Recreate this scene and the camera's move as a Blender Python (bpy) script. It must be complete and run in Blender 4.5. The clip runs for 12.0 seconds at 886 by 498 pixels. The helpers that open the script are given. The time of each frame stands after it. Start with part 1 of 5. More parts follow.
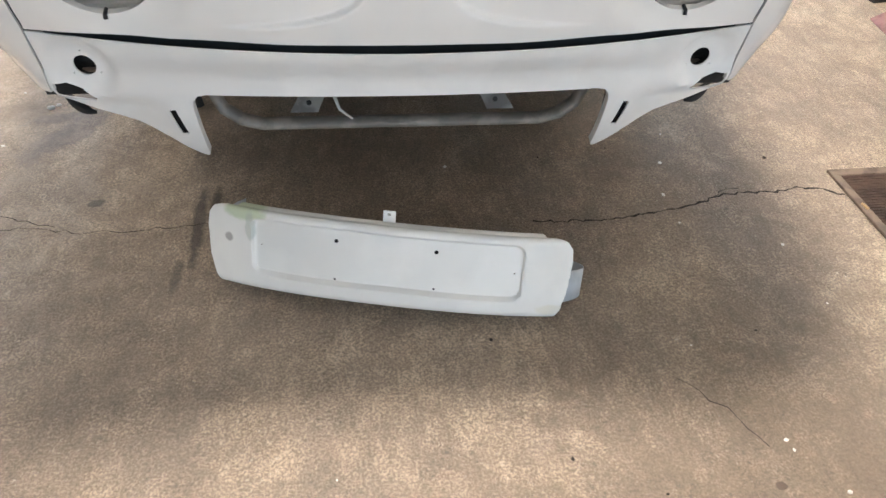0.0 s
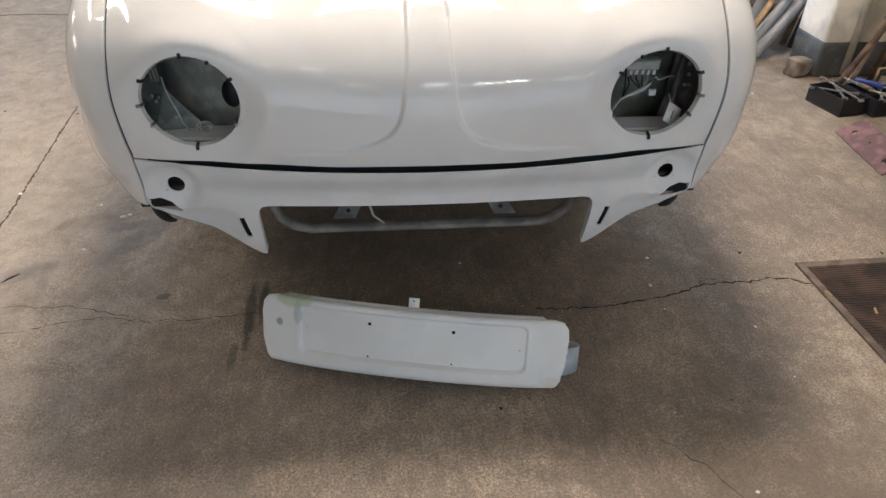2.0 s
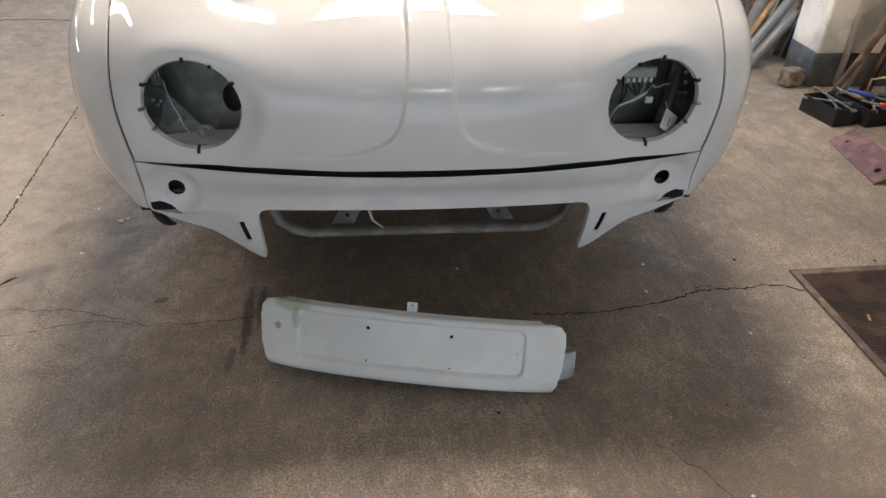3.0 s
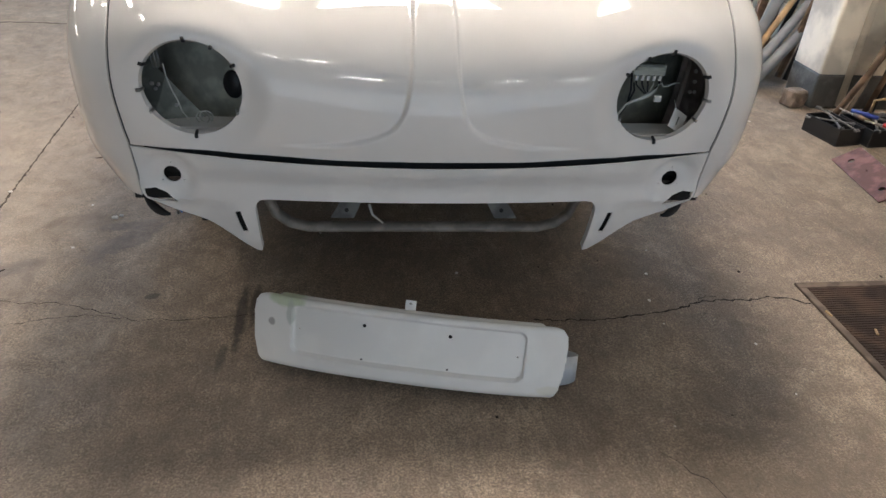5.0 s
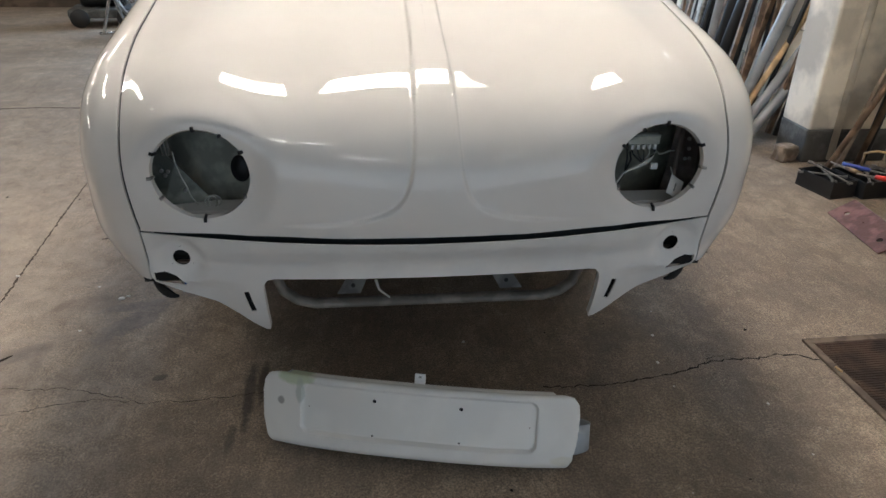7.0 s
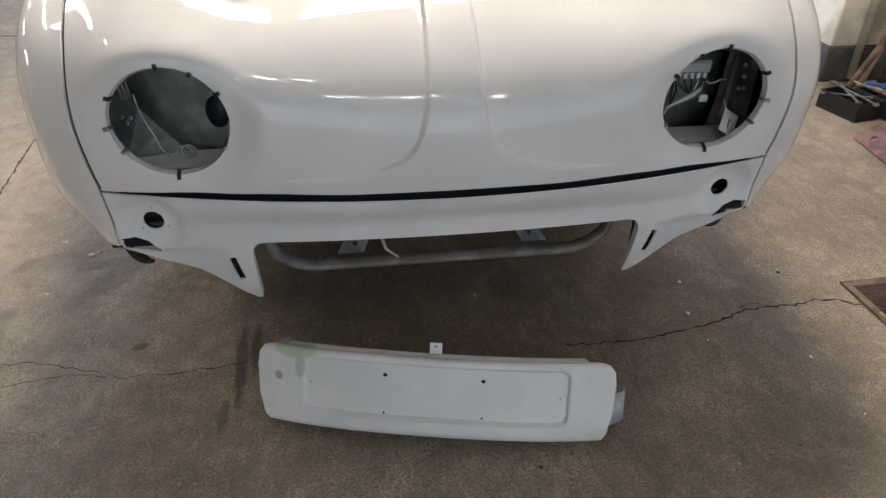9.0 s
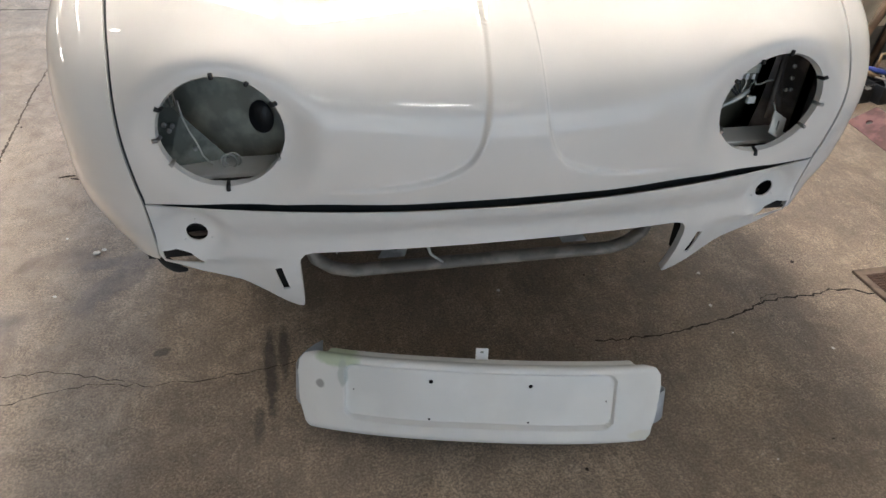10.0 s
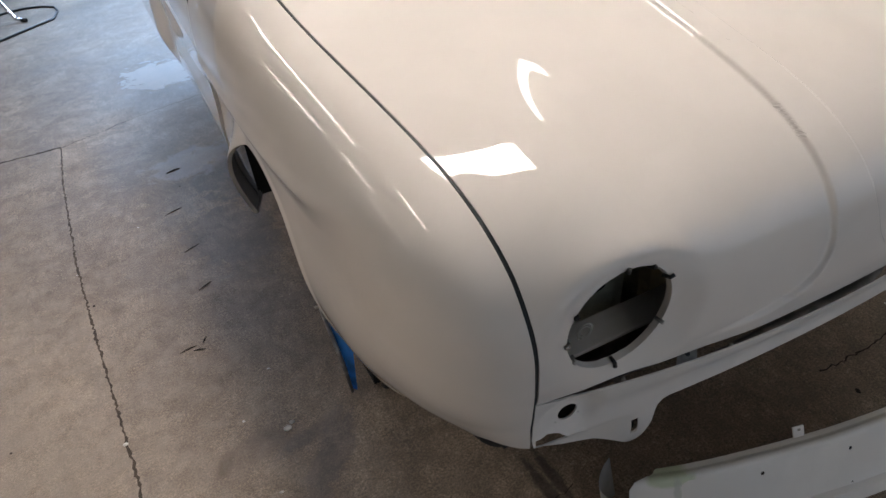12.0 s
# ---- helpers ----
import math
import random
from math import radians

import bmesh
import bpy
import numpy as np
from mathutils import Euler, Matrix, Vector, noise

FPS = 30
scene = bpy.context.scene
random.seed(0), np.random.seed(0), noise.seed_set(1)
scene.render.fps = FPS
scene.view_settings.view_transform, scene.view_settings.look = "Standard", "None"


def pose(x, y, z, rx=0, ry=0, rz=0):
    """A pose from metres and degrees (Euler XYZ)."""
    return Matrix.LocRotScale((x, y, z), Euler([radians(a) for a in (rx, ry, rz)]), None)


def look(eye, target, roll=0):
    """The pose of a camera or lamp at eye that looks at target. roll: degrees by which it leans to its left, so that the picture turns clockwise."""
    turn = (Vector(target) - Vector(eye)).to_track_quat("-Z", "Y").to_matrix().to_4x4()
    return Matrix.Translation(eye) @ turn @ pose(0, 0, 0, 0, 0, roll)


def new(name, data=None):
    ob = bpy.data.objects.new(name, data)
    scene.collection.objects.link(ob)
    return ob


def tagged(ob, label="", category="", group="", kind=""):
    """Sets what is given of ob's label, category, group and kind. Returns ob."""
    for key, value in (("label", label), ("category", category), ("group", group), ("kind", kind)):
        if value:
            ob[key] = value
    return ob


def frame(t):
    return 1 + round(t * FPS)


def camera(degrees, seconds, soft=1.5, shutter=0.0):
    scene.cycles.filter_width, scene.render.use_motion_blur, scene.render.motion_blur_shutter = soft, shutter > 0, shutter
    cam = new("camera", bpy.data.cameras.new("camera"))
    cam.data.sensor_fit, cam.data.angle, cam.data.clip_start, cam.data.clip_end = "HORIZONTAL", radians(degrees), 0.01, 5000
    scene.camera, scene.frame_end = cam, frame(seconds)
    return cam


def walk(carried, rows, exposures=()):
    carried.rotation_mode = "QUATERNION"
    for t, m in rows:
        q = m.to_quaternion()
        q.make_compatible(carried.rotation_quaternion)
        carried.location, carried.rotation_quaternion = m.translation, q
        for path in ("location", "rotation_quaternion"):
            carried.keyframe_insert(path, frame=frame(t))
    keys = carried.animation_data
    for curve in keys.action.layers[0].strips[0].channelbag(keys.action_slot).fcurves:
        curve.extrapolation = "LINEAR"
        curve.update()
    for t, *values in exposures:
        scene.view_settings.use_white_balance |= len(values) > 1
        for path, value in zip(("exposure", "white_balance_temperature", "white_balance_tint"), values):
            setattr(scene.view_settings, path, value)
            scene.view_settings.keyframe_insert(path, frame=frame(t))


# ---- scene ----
cam = camera(65.5, 12.0)
EXPOSURES = [(0.0, 0.2, 6550, 12), (0.5, 0.05, 6550, 11), (1.0, 0.1, 6550, 12), (1.5, -0.2, 6500, 12), (2.0, -0.68, 6500, 13), (2.5, -0.8, 6450, 13), (5.0, -0.86, 6500, 13), (5.5, -0.92, 6450, 12), (6.0, -1.2, 6450, 11), (6.5, -1.25, 6450, 11), (8.5, -1.2, 6500, 12), (9.0, -0.8, 6450, 12), (9.5, -0.35, 6450, 13), (10.0, -0.55, 6450, 12), (10.5, -1.4, 6450, 14), (11.0, -1.83, 6500, 13), (11.5, -1.87, 6600, 15), (12.0, -1.62, 6600, 16)]
PATH = [
    (0, (-0.067, -1.061, 1.019), (0.133, 0.389, -0.345), 3.0),
    (0.5, (-0.08, -1.187, 1.124), (0.181, 0.2, -0.292), 6.0),
    (1, (-0.081, -1.233, 1.145), (0.183, 0.33, -0.076), 3.7),
    (1.5, (-0.074, -1.261, 1.158), (0.113, 0.345, -0.02), 2.4),
    (2, (-0.095, -1.278, 1.156), (0.072, 0.362, 0.023), 1.2),
    (2.5, (-0.104, -1.291, 1.149), (0.07, 0.366, 0.043), 1.9),
    (3, (-0.105, -1.29, 1.155), (0.079, 0.362, 0.042), 1.8),
    (5, (-0.113, -1.288, 1.084), (0.084, 0.401, 0.03), 3.4),
    (5.5, (-0.113, -1.282, 1.084), (0.077, 0.464, 0.128), 2.1),
    (6, (-0.106, -1.288, 1.096), (0.098, 0.472, 0.168), 1.6),
    (6.5, (-0.114, -1.297, 1.097), (0.084, 0.474, 0.19), 1.6),
    (6.7, (-0.119, -1.293, 1.104), (0.083, 0.481, 0.204), 1.3),
    (8.3, (-0.142, -1.261, 1.124), (0.042, 0.506, 0.206), 0.6),
    (8.5, (-0.14, -1.239, 1.105), (0.056, 0.501, 0.14), 1.6),
    (9, (-0.166, -1.078, 1.069), (0.071, 0.581, -0.023), 0.6),
    (9.5, (-0.203, -0.937, 1.064), (0.069, 0.629, -0.15), -1.8),
    (10, (-0.314, -0.993, 1.107), (0.028, 0.597, -0.057), 2.2),
    (10.5, (-0.561, -1.12, 1.21), (-0.009, 0.518, 0.205), -2.4),
    (11, (-0.711, -1.242, 1.298), (-0.222, 0.481, 0.407), -4.1),
    (11.5, (-0.875, -1.008, 1.325), (-0.371, 0.637, 0.305), -4.7),
    (12, (-0.93, -0.607, 1.323), (-0.323, 0.895, 0.15), -7.5),
]
walk(cam, [(t, look(eye, target, roll)) for t, eye, target, roll in PATH], EXPOSURES)

# ---- world and light ----
world = bpy.data.worlds.new("sky")
world.use_nodes = True
scene.world = world
wn = world.node_tree.nodes
sky = wn.new("ShaderNodeTexSky")
sky.sky_type, sky.sun_disc = "NISHITA", False
sky.sun_elevation, sky.sun_rotation = radians(55), radians(-90)
world.node_tree.links.new(sky.outputs[0], wn["Background"].inputs[0])
wn["Background"].inputs[1].default_value = 0.15


sun_data = bpy.data.lights.new("sun", "SUN")
sun_data.energy, sun_data.angle, sun_data.color = 4.5, radians(0.5), (1.0, 0.96, 0.90)
sun = new("sun", sun_data)
sun.matrix_basis = look((-6, 1.5, 9), (0, 0, 0))


def opening_light(name, place, target, w, h, watts, colour):
    """Daylight that comes in through an opening."""
    data = bpy.data.lights.new(name, "AREA")
    data.shape, data.size, data.size_y, data.energy, data.color = "RECTANGLE", w, h, watts, colour
    ob = new(name, data)
    ob.matrix_basis = look(place, target)
    return ob


opening_light("doorway_daylight", (0.0, 7.25, 1.98), (-0.6, 2.6, 0.0), 3.1, 1.25, 820, (0.44, 0.68, 1.0))
# low lamp in an unseen, assumed gateway, added to light upright front faces
opening_light("unseen_gateway_daylight", (0.1, -4.45, 0.85), (0.1, 0.0, 0.62), 4.4, 1.6, 44, (0.66, 0.83, 1.0))
opening_light("window_daylight", (2.55, -2.85, 1.6), (0.0, -2.0, 0.8), 2.6, 1.35, 20, (0.48, 0.72, 1.0))

# ---- materials ----
def material(name, base, rough=0.5, metal=0.0, coat=0.0, var=0.15, scale=8.0, bump=0.0, bump_scale=60.0, second=None, mix=(0.45, 0.6), spec=0.5):
    m = bpy.data.materials.new(name)
    m.use_nodes = True
    n, l = m.node_tree.nodes, m.node_tree.links
    p = n["Principled BSDF"]
    p.inputs["Metallic"].default_value = metal
    p.inputs["Coat Weight"].default_value = coat
    p.inputs["Coat Roughness"].default_value = 0.015
    p.inputs["Specular IOR Level"].default_value = spec
    tex = n.new("ShaderNodeTexCoord")
    big = n.new("ShaderNodeTexNoise")
    big.inputs["Scale"].default_value = scale
    big.inputs["Detail"].default_value = 8
    l.new(tex.outputs["Object"], big.inputs["Vector"])
    ramp = n.new("ShaderNodeValToRGB")
    ramp.color_ramp.elements[0].position, ramp.color_ramp.elements[1].position = mix
    dark = [c * (1 - var) for c in base]
    light = [min(1, c * (1 + var)) for c in base] if second is None else second
    ramp.color_ramp.elements[0].color = (*dark, 1)
    ramp.color_ramp.elements[1].color = (*light, 1)
    l.new(big.outputs["Fac"], ramp.inputs["Fac"])
    l.new(ramp.outputs["Color"], p.inputs["Base Color"])
    p.inputs["Roughness"].default_value = rough
    if bump:
        fine = n.new("ShaderNodeTexNoise")
        fine.inputs["Scale"].default_value = bump_scale
        fine.inputs["Detail"].default_value = 6
        l.new(tex.outputs["Object"], fine.inputs["Vector"])
        b = n.new("ShaderNodeBump")
        b.inputs["Strength"].default_value = bump
        b.inputs["Distance"].default_value = 0.01
        l.new(fine.outputs["Fac"], b.inputs["Height"])
        l.new(b.outputs["Normal"], p.inputs["Normal"])
    return m


def glow(name, colour, strength):
    m = bpy.data.materials.new(name)
    m.use_nodes = True
    p = m.node_tree.nodes["Principled BSDF"]
    p.inputs["Base Color"].default_value = (0.8, 0.8, 0.8, 1)
    p.inputs["Emission Color"].default_value = (*colour, 1)
    p.inputs["Emission Strength"].default_value = strength
    return m


PAINT = material("gloss_white_paint", (0.76, 0.735, 0.695), 0.30, coat=1.0, var=0.02, scale=5, spec=0.0)
PRIMER = material("satin_white_paint", (0.76, 0.755, 0.73), 0.36, coat=0.25, var=0.03, scale=12, bump=0.03, bump_scale=25)
# white of the end straps with their bluish shade put into the colour
STRAP = material("blue_grey_shaded_white", (0.42, 0.46, 0.50), 0.35, var=0.08, scale=18, bump=0.04)
INNER = material("grey_green_inner_paint", (0.42, 0.43, 0.36), 0.5, var=0.3, scale=14, bump=0.1)
INNER_DARK = material("dark_grey_green_inner_paint", (0.20, 0.215, 0.185), 0.55, var=0.35, scale=22, bump=0.15)
INNER_LIGHT = material("pale_inner_paint", (0.58, 0.59, 0.51), 0.5, var=0.2, scale=20, bump=0.1)
RUST = material("rusty_brown_inner_metal", (0.30, 0.25, 0.22), 0.6, var=0.4, scale=16, bump=0.2)
# black of the underside, also used where parts only stand in for shade
UNDER = material("black_underside_and_shade", (0.018, 0.017, 0.016), 0.85, var=0.3, scale=20, bump=0.3)
# near-black that paints the shade in the body gaps
GAP_SHADE = material("dark_green_grey_gap_shade", (0.025, 0.032, 0.035), 0.5, var=0.2)
BLACK = material("black_plastic", (0.015, 0.015, 0.016), 0.45, var=0.2, bump=0.1, bump_scale=200)
RUBBER = material("black_rubber", (0.012, 0.012, 0.012), 0.6, var=0.2)
CHROME = material("chrome", (0.75, 0.75, 0.76), 0.12, metal=1.0, var=0.05)
STEEL = material("grey_steel", (0.42, 0.41, 0.39), 0.38, metal=0.85, var=0.3, scale=30, bump=0.1)
STAY = material("grey_stay_paint", (0.30, 0.30, 0.29), 0.5, var=0.25, scale=30, bump=0.1)
GREY_TUBE = material("grey_painted_tube", (0.20, 0.18, 0.155), 0.5, var=0.25, scale=25, bump=0.1)
BLUE = material("blue_painted_steel", (0.025, 0.20, 0.60), 0.4, var=0.3, scale=20, bump=0.1)
RED_RUST = material("red_oxide_steel", (0.17, 0.072, 0.056), 0.7, var=0.35, scale=18, bump=0.4, second=(0.20, 0.09, 0.072))
RED = material("red_plastic", (0.55, 0.03, 0.02), 0.4, var=0.2)
BLUE_GRIP = material("blue_grip", (0.03, 0.06, 0.28), 0.45, var=0.2)
WALL = material("cream_wall_paint", (0.35, 0.305, 0.245), 0.75, var=0.18, scale=2.2, bump=0.3, bump_scale=40)
BLOCK = material("cream_block_paint", (0.72, 0.63, 0.49), 0.75, var=0.22, scale=3.5, bump=0.5, bump_scale=30)
PILLAR = material("old_whitewash", (0.70, 0.64, 0.54), 0.75, var=0.24, scale=4, bump=0.35, bump_scale=35)
GREY_PAINT = material("grey_floor_paint", (0.085, 0.085, 0.08), 0.7, var=0.3, scale=10, bump=0.3)
CEILING = material("grey_white_ceiling_paint", (0.24, 0.225, 0.20), 0.85, var=0.06, scale=2)
YARD = material("pale_yard_concrete", (0.60, 0.69, 0.78), 0.85, var=0.06, scale=3)
BROWN = material("dark_brown_paint", (0.10, 0.07, 0.05), 0.7, var=0.3)
ROUGH_WOOD = material("weathered_wood", (0.22, 0.17, 0.13), 0.85, var=0.22, scale=20, bump=0.5)
PLANK = material("worn_pale_planks", (0.40, 0.33, 0.24), 0.75, var=0.25, scale=9, bump=0.3, second=(0.30, 0.235, 0.165))
WOOD = material("pale_wood", (0.46, 0.30, 0.15), 0.6, var=0.25, scale=12, bump=0.2)
DARK_WOOD = material("brown_wood", (0.16, 0.10, 0.06), 0.7, var=0.4, scale=14, bump=0.3)
GREY_PLASTIC = material("grey_plastic_pipe", (0.27, 0.275, 0.28), 0.4, var=0.12)
MAT_PILE = material("brown_ribbed_pile", (0.062, 0.036, 0.025), 0.95, var=0.35, scale=9, bump=0.6, bump_scale=250)
MAT_EDGE = material("brown_mat_edge", (0.13, 0.095, 0.07), 0.8, var=0.3, scale=20, bump=0.3)
TANK = material("yellowed_tank_paint", (0.62, 0.53, 0.32), 0.4, var=0.1, scale=4)
CABLE = material("black_cable", (0.01, 0.01, 0.012), 0.5)
WHITE_WIRE = material("off_white_wire", (0.55, 0.55, 0.50), 0.5)
PAPER = material("paper_tag", (0.72, 0.70, 0.66), 0.8, var=0.06)
CRACK = material("crack_dirt", (0.035, 0.028, 0.022), 0.95, var=0.4, scale=30)
JOINT = material("joint_dirt", (0.17, 0.13, 0.095), 0.95, var=0.5, scale=14, second=(0.06, 0.047, 0.037))
HUB = material("rusty_hub", (0.14, 0.11, 0.09), 0.5, metal=0.6, var=0.5, scale=30, bump=0.3)
MAIN = glow("bright_panel_light", (1.0, 0.915, 0.82), 160.0)
SOFT = glow("dim_tube_light", (1.0, 0.95, 0.88), 24.0)
STRIP = glow("white_tube_light", (1.0, 0.96, 0.90), 130.0)
# glow of the left lamps, raised as fill for the car's left side
SIDE_FILL = glow("warm_side_fill", (1.0, 0.91, 0.80), 95.0)
BENCH = glow("bench_tube_light", (1.0, 0.93, 0.84), 60.0)
TUBE = glow("warm_tube_light", (1.0, 0.95, 0.88), 40.0)


def glass():
    m = material("dark_glass", (0.02, 0.02, 0.02), 0.03, var=0.0)
    m.node_tree.nodes["Principled BSDF"].inputs["Transmission Weight"].default_value = 0.6
    return m


GLASS = glass()


def floor_material():
    """Worn concrete: tan and grey clouds, fine grit, stains with shapes of their own, and two broad tone patches."""
    m = bpy.data.materials.new("stained_concrete")
    m.use_nodes = True
    n, l = m.node_tree.nodes, m.node_tree.links
    p = n["Principled BSDF"]
    tex = n.new("ShaderNodeTexCoord")

    def noise_tex(scale, detail=8, rough=0.6, dist=0.0):
        t = n.new("ShaderNodeTexNoise")
        t.inputs["Scale"].default_value, t.inputs["Detail"].default_value = scale, detail
        t.inputs["Roughness"].default_value, t.inputs["Distortion"].default_value = rough, dist
        l.new(tex.outputs["Object"], t.inputs["Vector"])
        return t

    def ramp(src, a, b, ca, cb):
        r = n.new("ShaderNodeValToRGB")
        r.color_ramp.elements[0].position, r.color_ramp.elements[1].position = a, b
        r.color_ramp.elements[0].color, r.color_ramp.elements[1].color = (*ca, 1), (*cb, 1)
        l.new(src, r.inputs["Fac"])
        return r.outputs["Color"]

    def blend(fac, a, b, mode="MIX"):
        x = n.new("ShaderNodeMix")
        x.data_type, x.blend_type = "RGBA", mode
        for sock, v in ((0, fac), (6, a), (7, b)):
            if isinstance(v, (float, int)):
                x.inputs[sock].default_value = v
            elif isinstance(v, tuple):
                x.inputs[sock].default_value = (*v, 1)
            else:
                l.new(v, x.inputs[sock])
        return x.outputs[2]

    col = ramp(noise_tex(1.3, 6).outputs["Fac"], 0.35, 0.68, (0.180, 0.140, 0.106), (0.345, 0.272, 0.200))
    col = blend(ramp(noise_tex(7, 8, 0.7, 0.6).outputs["Fac"], 0.48, 0.75, (0, 0, 0), (0.6, 0.6, 0.6)), col, (0.13, 0.108, 0.090))
    col = blend(ramp(noise_tex(3.1, 8, 0.65).outputs["Fac"], 0.55, 0.72, (0, 0, 0), (0.5, 0.5, 0.5)), col, (0.43, 0.345, 0.255))
    grit = noise_tex(135, 5, 0.9)
    col = blend(ramp(noise_tex(2.6, 5, 0.6).outputs["Fac"], 0.35, 0.65, (0.5, 0.5, 0.5), (1, 1, 1)), col, ramp(grit.outputs["Fac"], 0.3, 0.7, (0.10, 0.10, 0.10), (0.90, 0.90, 0.90)), "OVERLAY")
    fine = noise_tex(210, 2, 0.55)
    col = blend(0.6, col, ramp(fine.outputs["Fac"], 0.42, 0.58, (0.3, 0.3, 0.3), (0.7, 0.7, 0.7)), "OVERLAY")
    trowel = n.new("ShaderNodeMapping")
    trowel.inputs["Rotation"].default_value = (0, 0, radians(8))
    trowel.inputs["Scale"].default_value = (42, 13, 1)
    l.new(tex.outputs["Object"], trowel.inputs["Vector"])
    drag = n.new("ShaderNodeTexNoise")
    drag.inputs["Scale"].default_value, drag.inputs["Detail"].default_value, drag.inputs["Roughness"].default_value = 1.0, 8, 0.75
    l.new(trowel.outputs[0], drag.inputs["Vector"])
    col = blend(0.55, col, ramp(drag.outputs["Fac"], 0.32, 0.68, (0.28, 0.28, 0.28), (0.72, 0.72, 0.72)), "OVERLAY")
    col = blend(0.5, col, ramp(noise_tex(11, 9, 0.8, 0.4).outputs["Fac"], 0.32, 0.68, (0.25, 0.25, 0.25), (0.75, 0.75, 0.75)), "OVERLAY")
    # pits and pale grains with ragged edges
    shake = n.new("ShaderNodeMix")
    shake.data_type, shake.blend_type = "RGBA", "LINEAR_LIGHT"
    shake.inputs[0].default_value = 0.012
    l.new(tex.outputs["Object"], shake.inputs[6])
    l.new(noise_tex(120, 3, 0.7).outputs["Color"], shake.inputs[7])
    patchy = ramp(noise_tex(4.5, 4, 0.6).outputs["Fac"], 0.42, 0.58, (0.25, 0.25, 0.25), (1, 1, 1))
    pits = None
    for scale, inner, outer, colour in ((22, 0.05, 0.10, (0.075, 0.062, 0.052)), (58, 0.10, 0.20, (0.10, 0.085, 0.072)), (41, 0.06, 0.12, (0.52, 0.46, 0.38)), (95, 0.12, 0.22, (0.46, 0.39, 0.31))):
        cells = n.new("ShaderNodeTexVoronoi")
        cells.inputs["Scale"].default_value = scale
        l.new(shake.outputs[2], cells.inputs["Vector"])
        spot = ramp(cells.outputs["Distance"], inner, outer, (0.9, 0.9, 0.9), (0, 0, 0))
        spot = blend(1.0, spot, patchy, "MULTIPLY")
        col = blend(spot, col, colour)
        pits = pits or spot
    veins = noise_tex(5.5, 10, 0.72, 1.6)
    col = blend(ramp(veins.outputs["Fac"], 0.492, 0.506, (0.0, 0.0, 0.0), (0.34, 0.34, 0.34)), col, (0.15, 0.12, 0.095))
    wob = noise_tex(13, 9, 0.68, 0.5)
    rough = None
    for x, y, rx, ry, turn, colour, amount, soft in FLOOR_PATCHES:
        mp = n.new("ShaderNodeMapping")
        mp.vector_type = "TEXTURE"
        mp.inputs["Location"].default_value = (x, y, 0)
        mp.inputs["Rotation"].default_value = (0, 0, radians(turn))
        mp.inputs["Scale"].default_value = (rx, ry, 1000)
        l.new(tex.outputs["Object"], mp.inputs["Vector"])
        ln = n.new("ShaderNodeVectorMath")
        ln.operation = "LENGTH"
        l.new(mp.outputs[0], ln.inputs[0])
        ad = n.new("ShaderNodeMath")
        ad.operation = "MULTIPLY_ADD"
        l.new(wob.outputs["Fac"], ad.inputs[0])
        ad.inputs[1].default_value = 2.6
        l.new(ln.outputs["Value"], ad.inputs[2])
        mr = n.new("ShaderNodeMapRange")
        mr.interpolation_type = "SMOOTHSTEP"
        mr.inputs["From Min"].default_value, mr.inputs["From Max"].default_value = 2.3 - soft, 2.3 + soft * 0.4
        mr.inputs["To Min"].default_value, mr.inputs["To Max"].default_value = amount, 0.0
        l.new(ad.outputs[0], mr.inputs["Value"])
        col = blend(mr.outputs[0], col, colour)
    l.new(col, p.inputs["Base Color"])
    rr = n.new("ShaderNodeMapRange")
    rr.inputs["To Min"].default_value, rr.inputs["To Max"].default_value = 0.36, 0.75
    l.new(noise_tex(4, 6).outputs["Fac"], rr.inputs["Value"])
    l.new(rr.outputs[0], p.inputs["Roughness"])
    p.inputs["Specular IOR Level"].default_value = 0.5
    b = n.new("ShaderNodeBump")
    b.inputs["Strength"].default_value, b.inputs["Distance"].default_value = 0.6, 0.004
    l.new(blend(1.0, noise_tex(140, 6, 0.7).outputs["Fac"], pits, "SUBTRACT"), b.inputs["Height"])
    l.new(b.outputs["Normal"], p.inputs["Normal"])
    return m


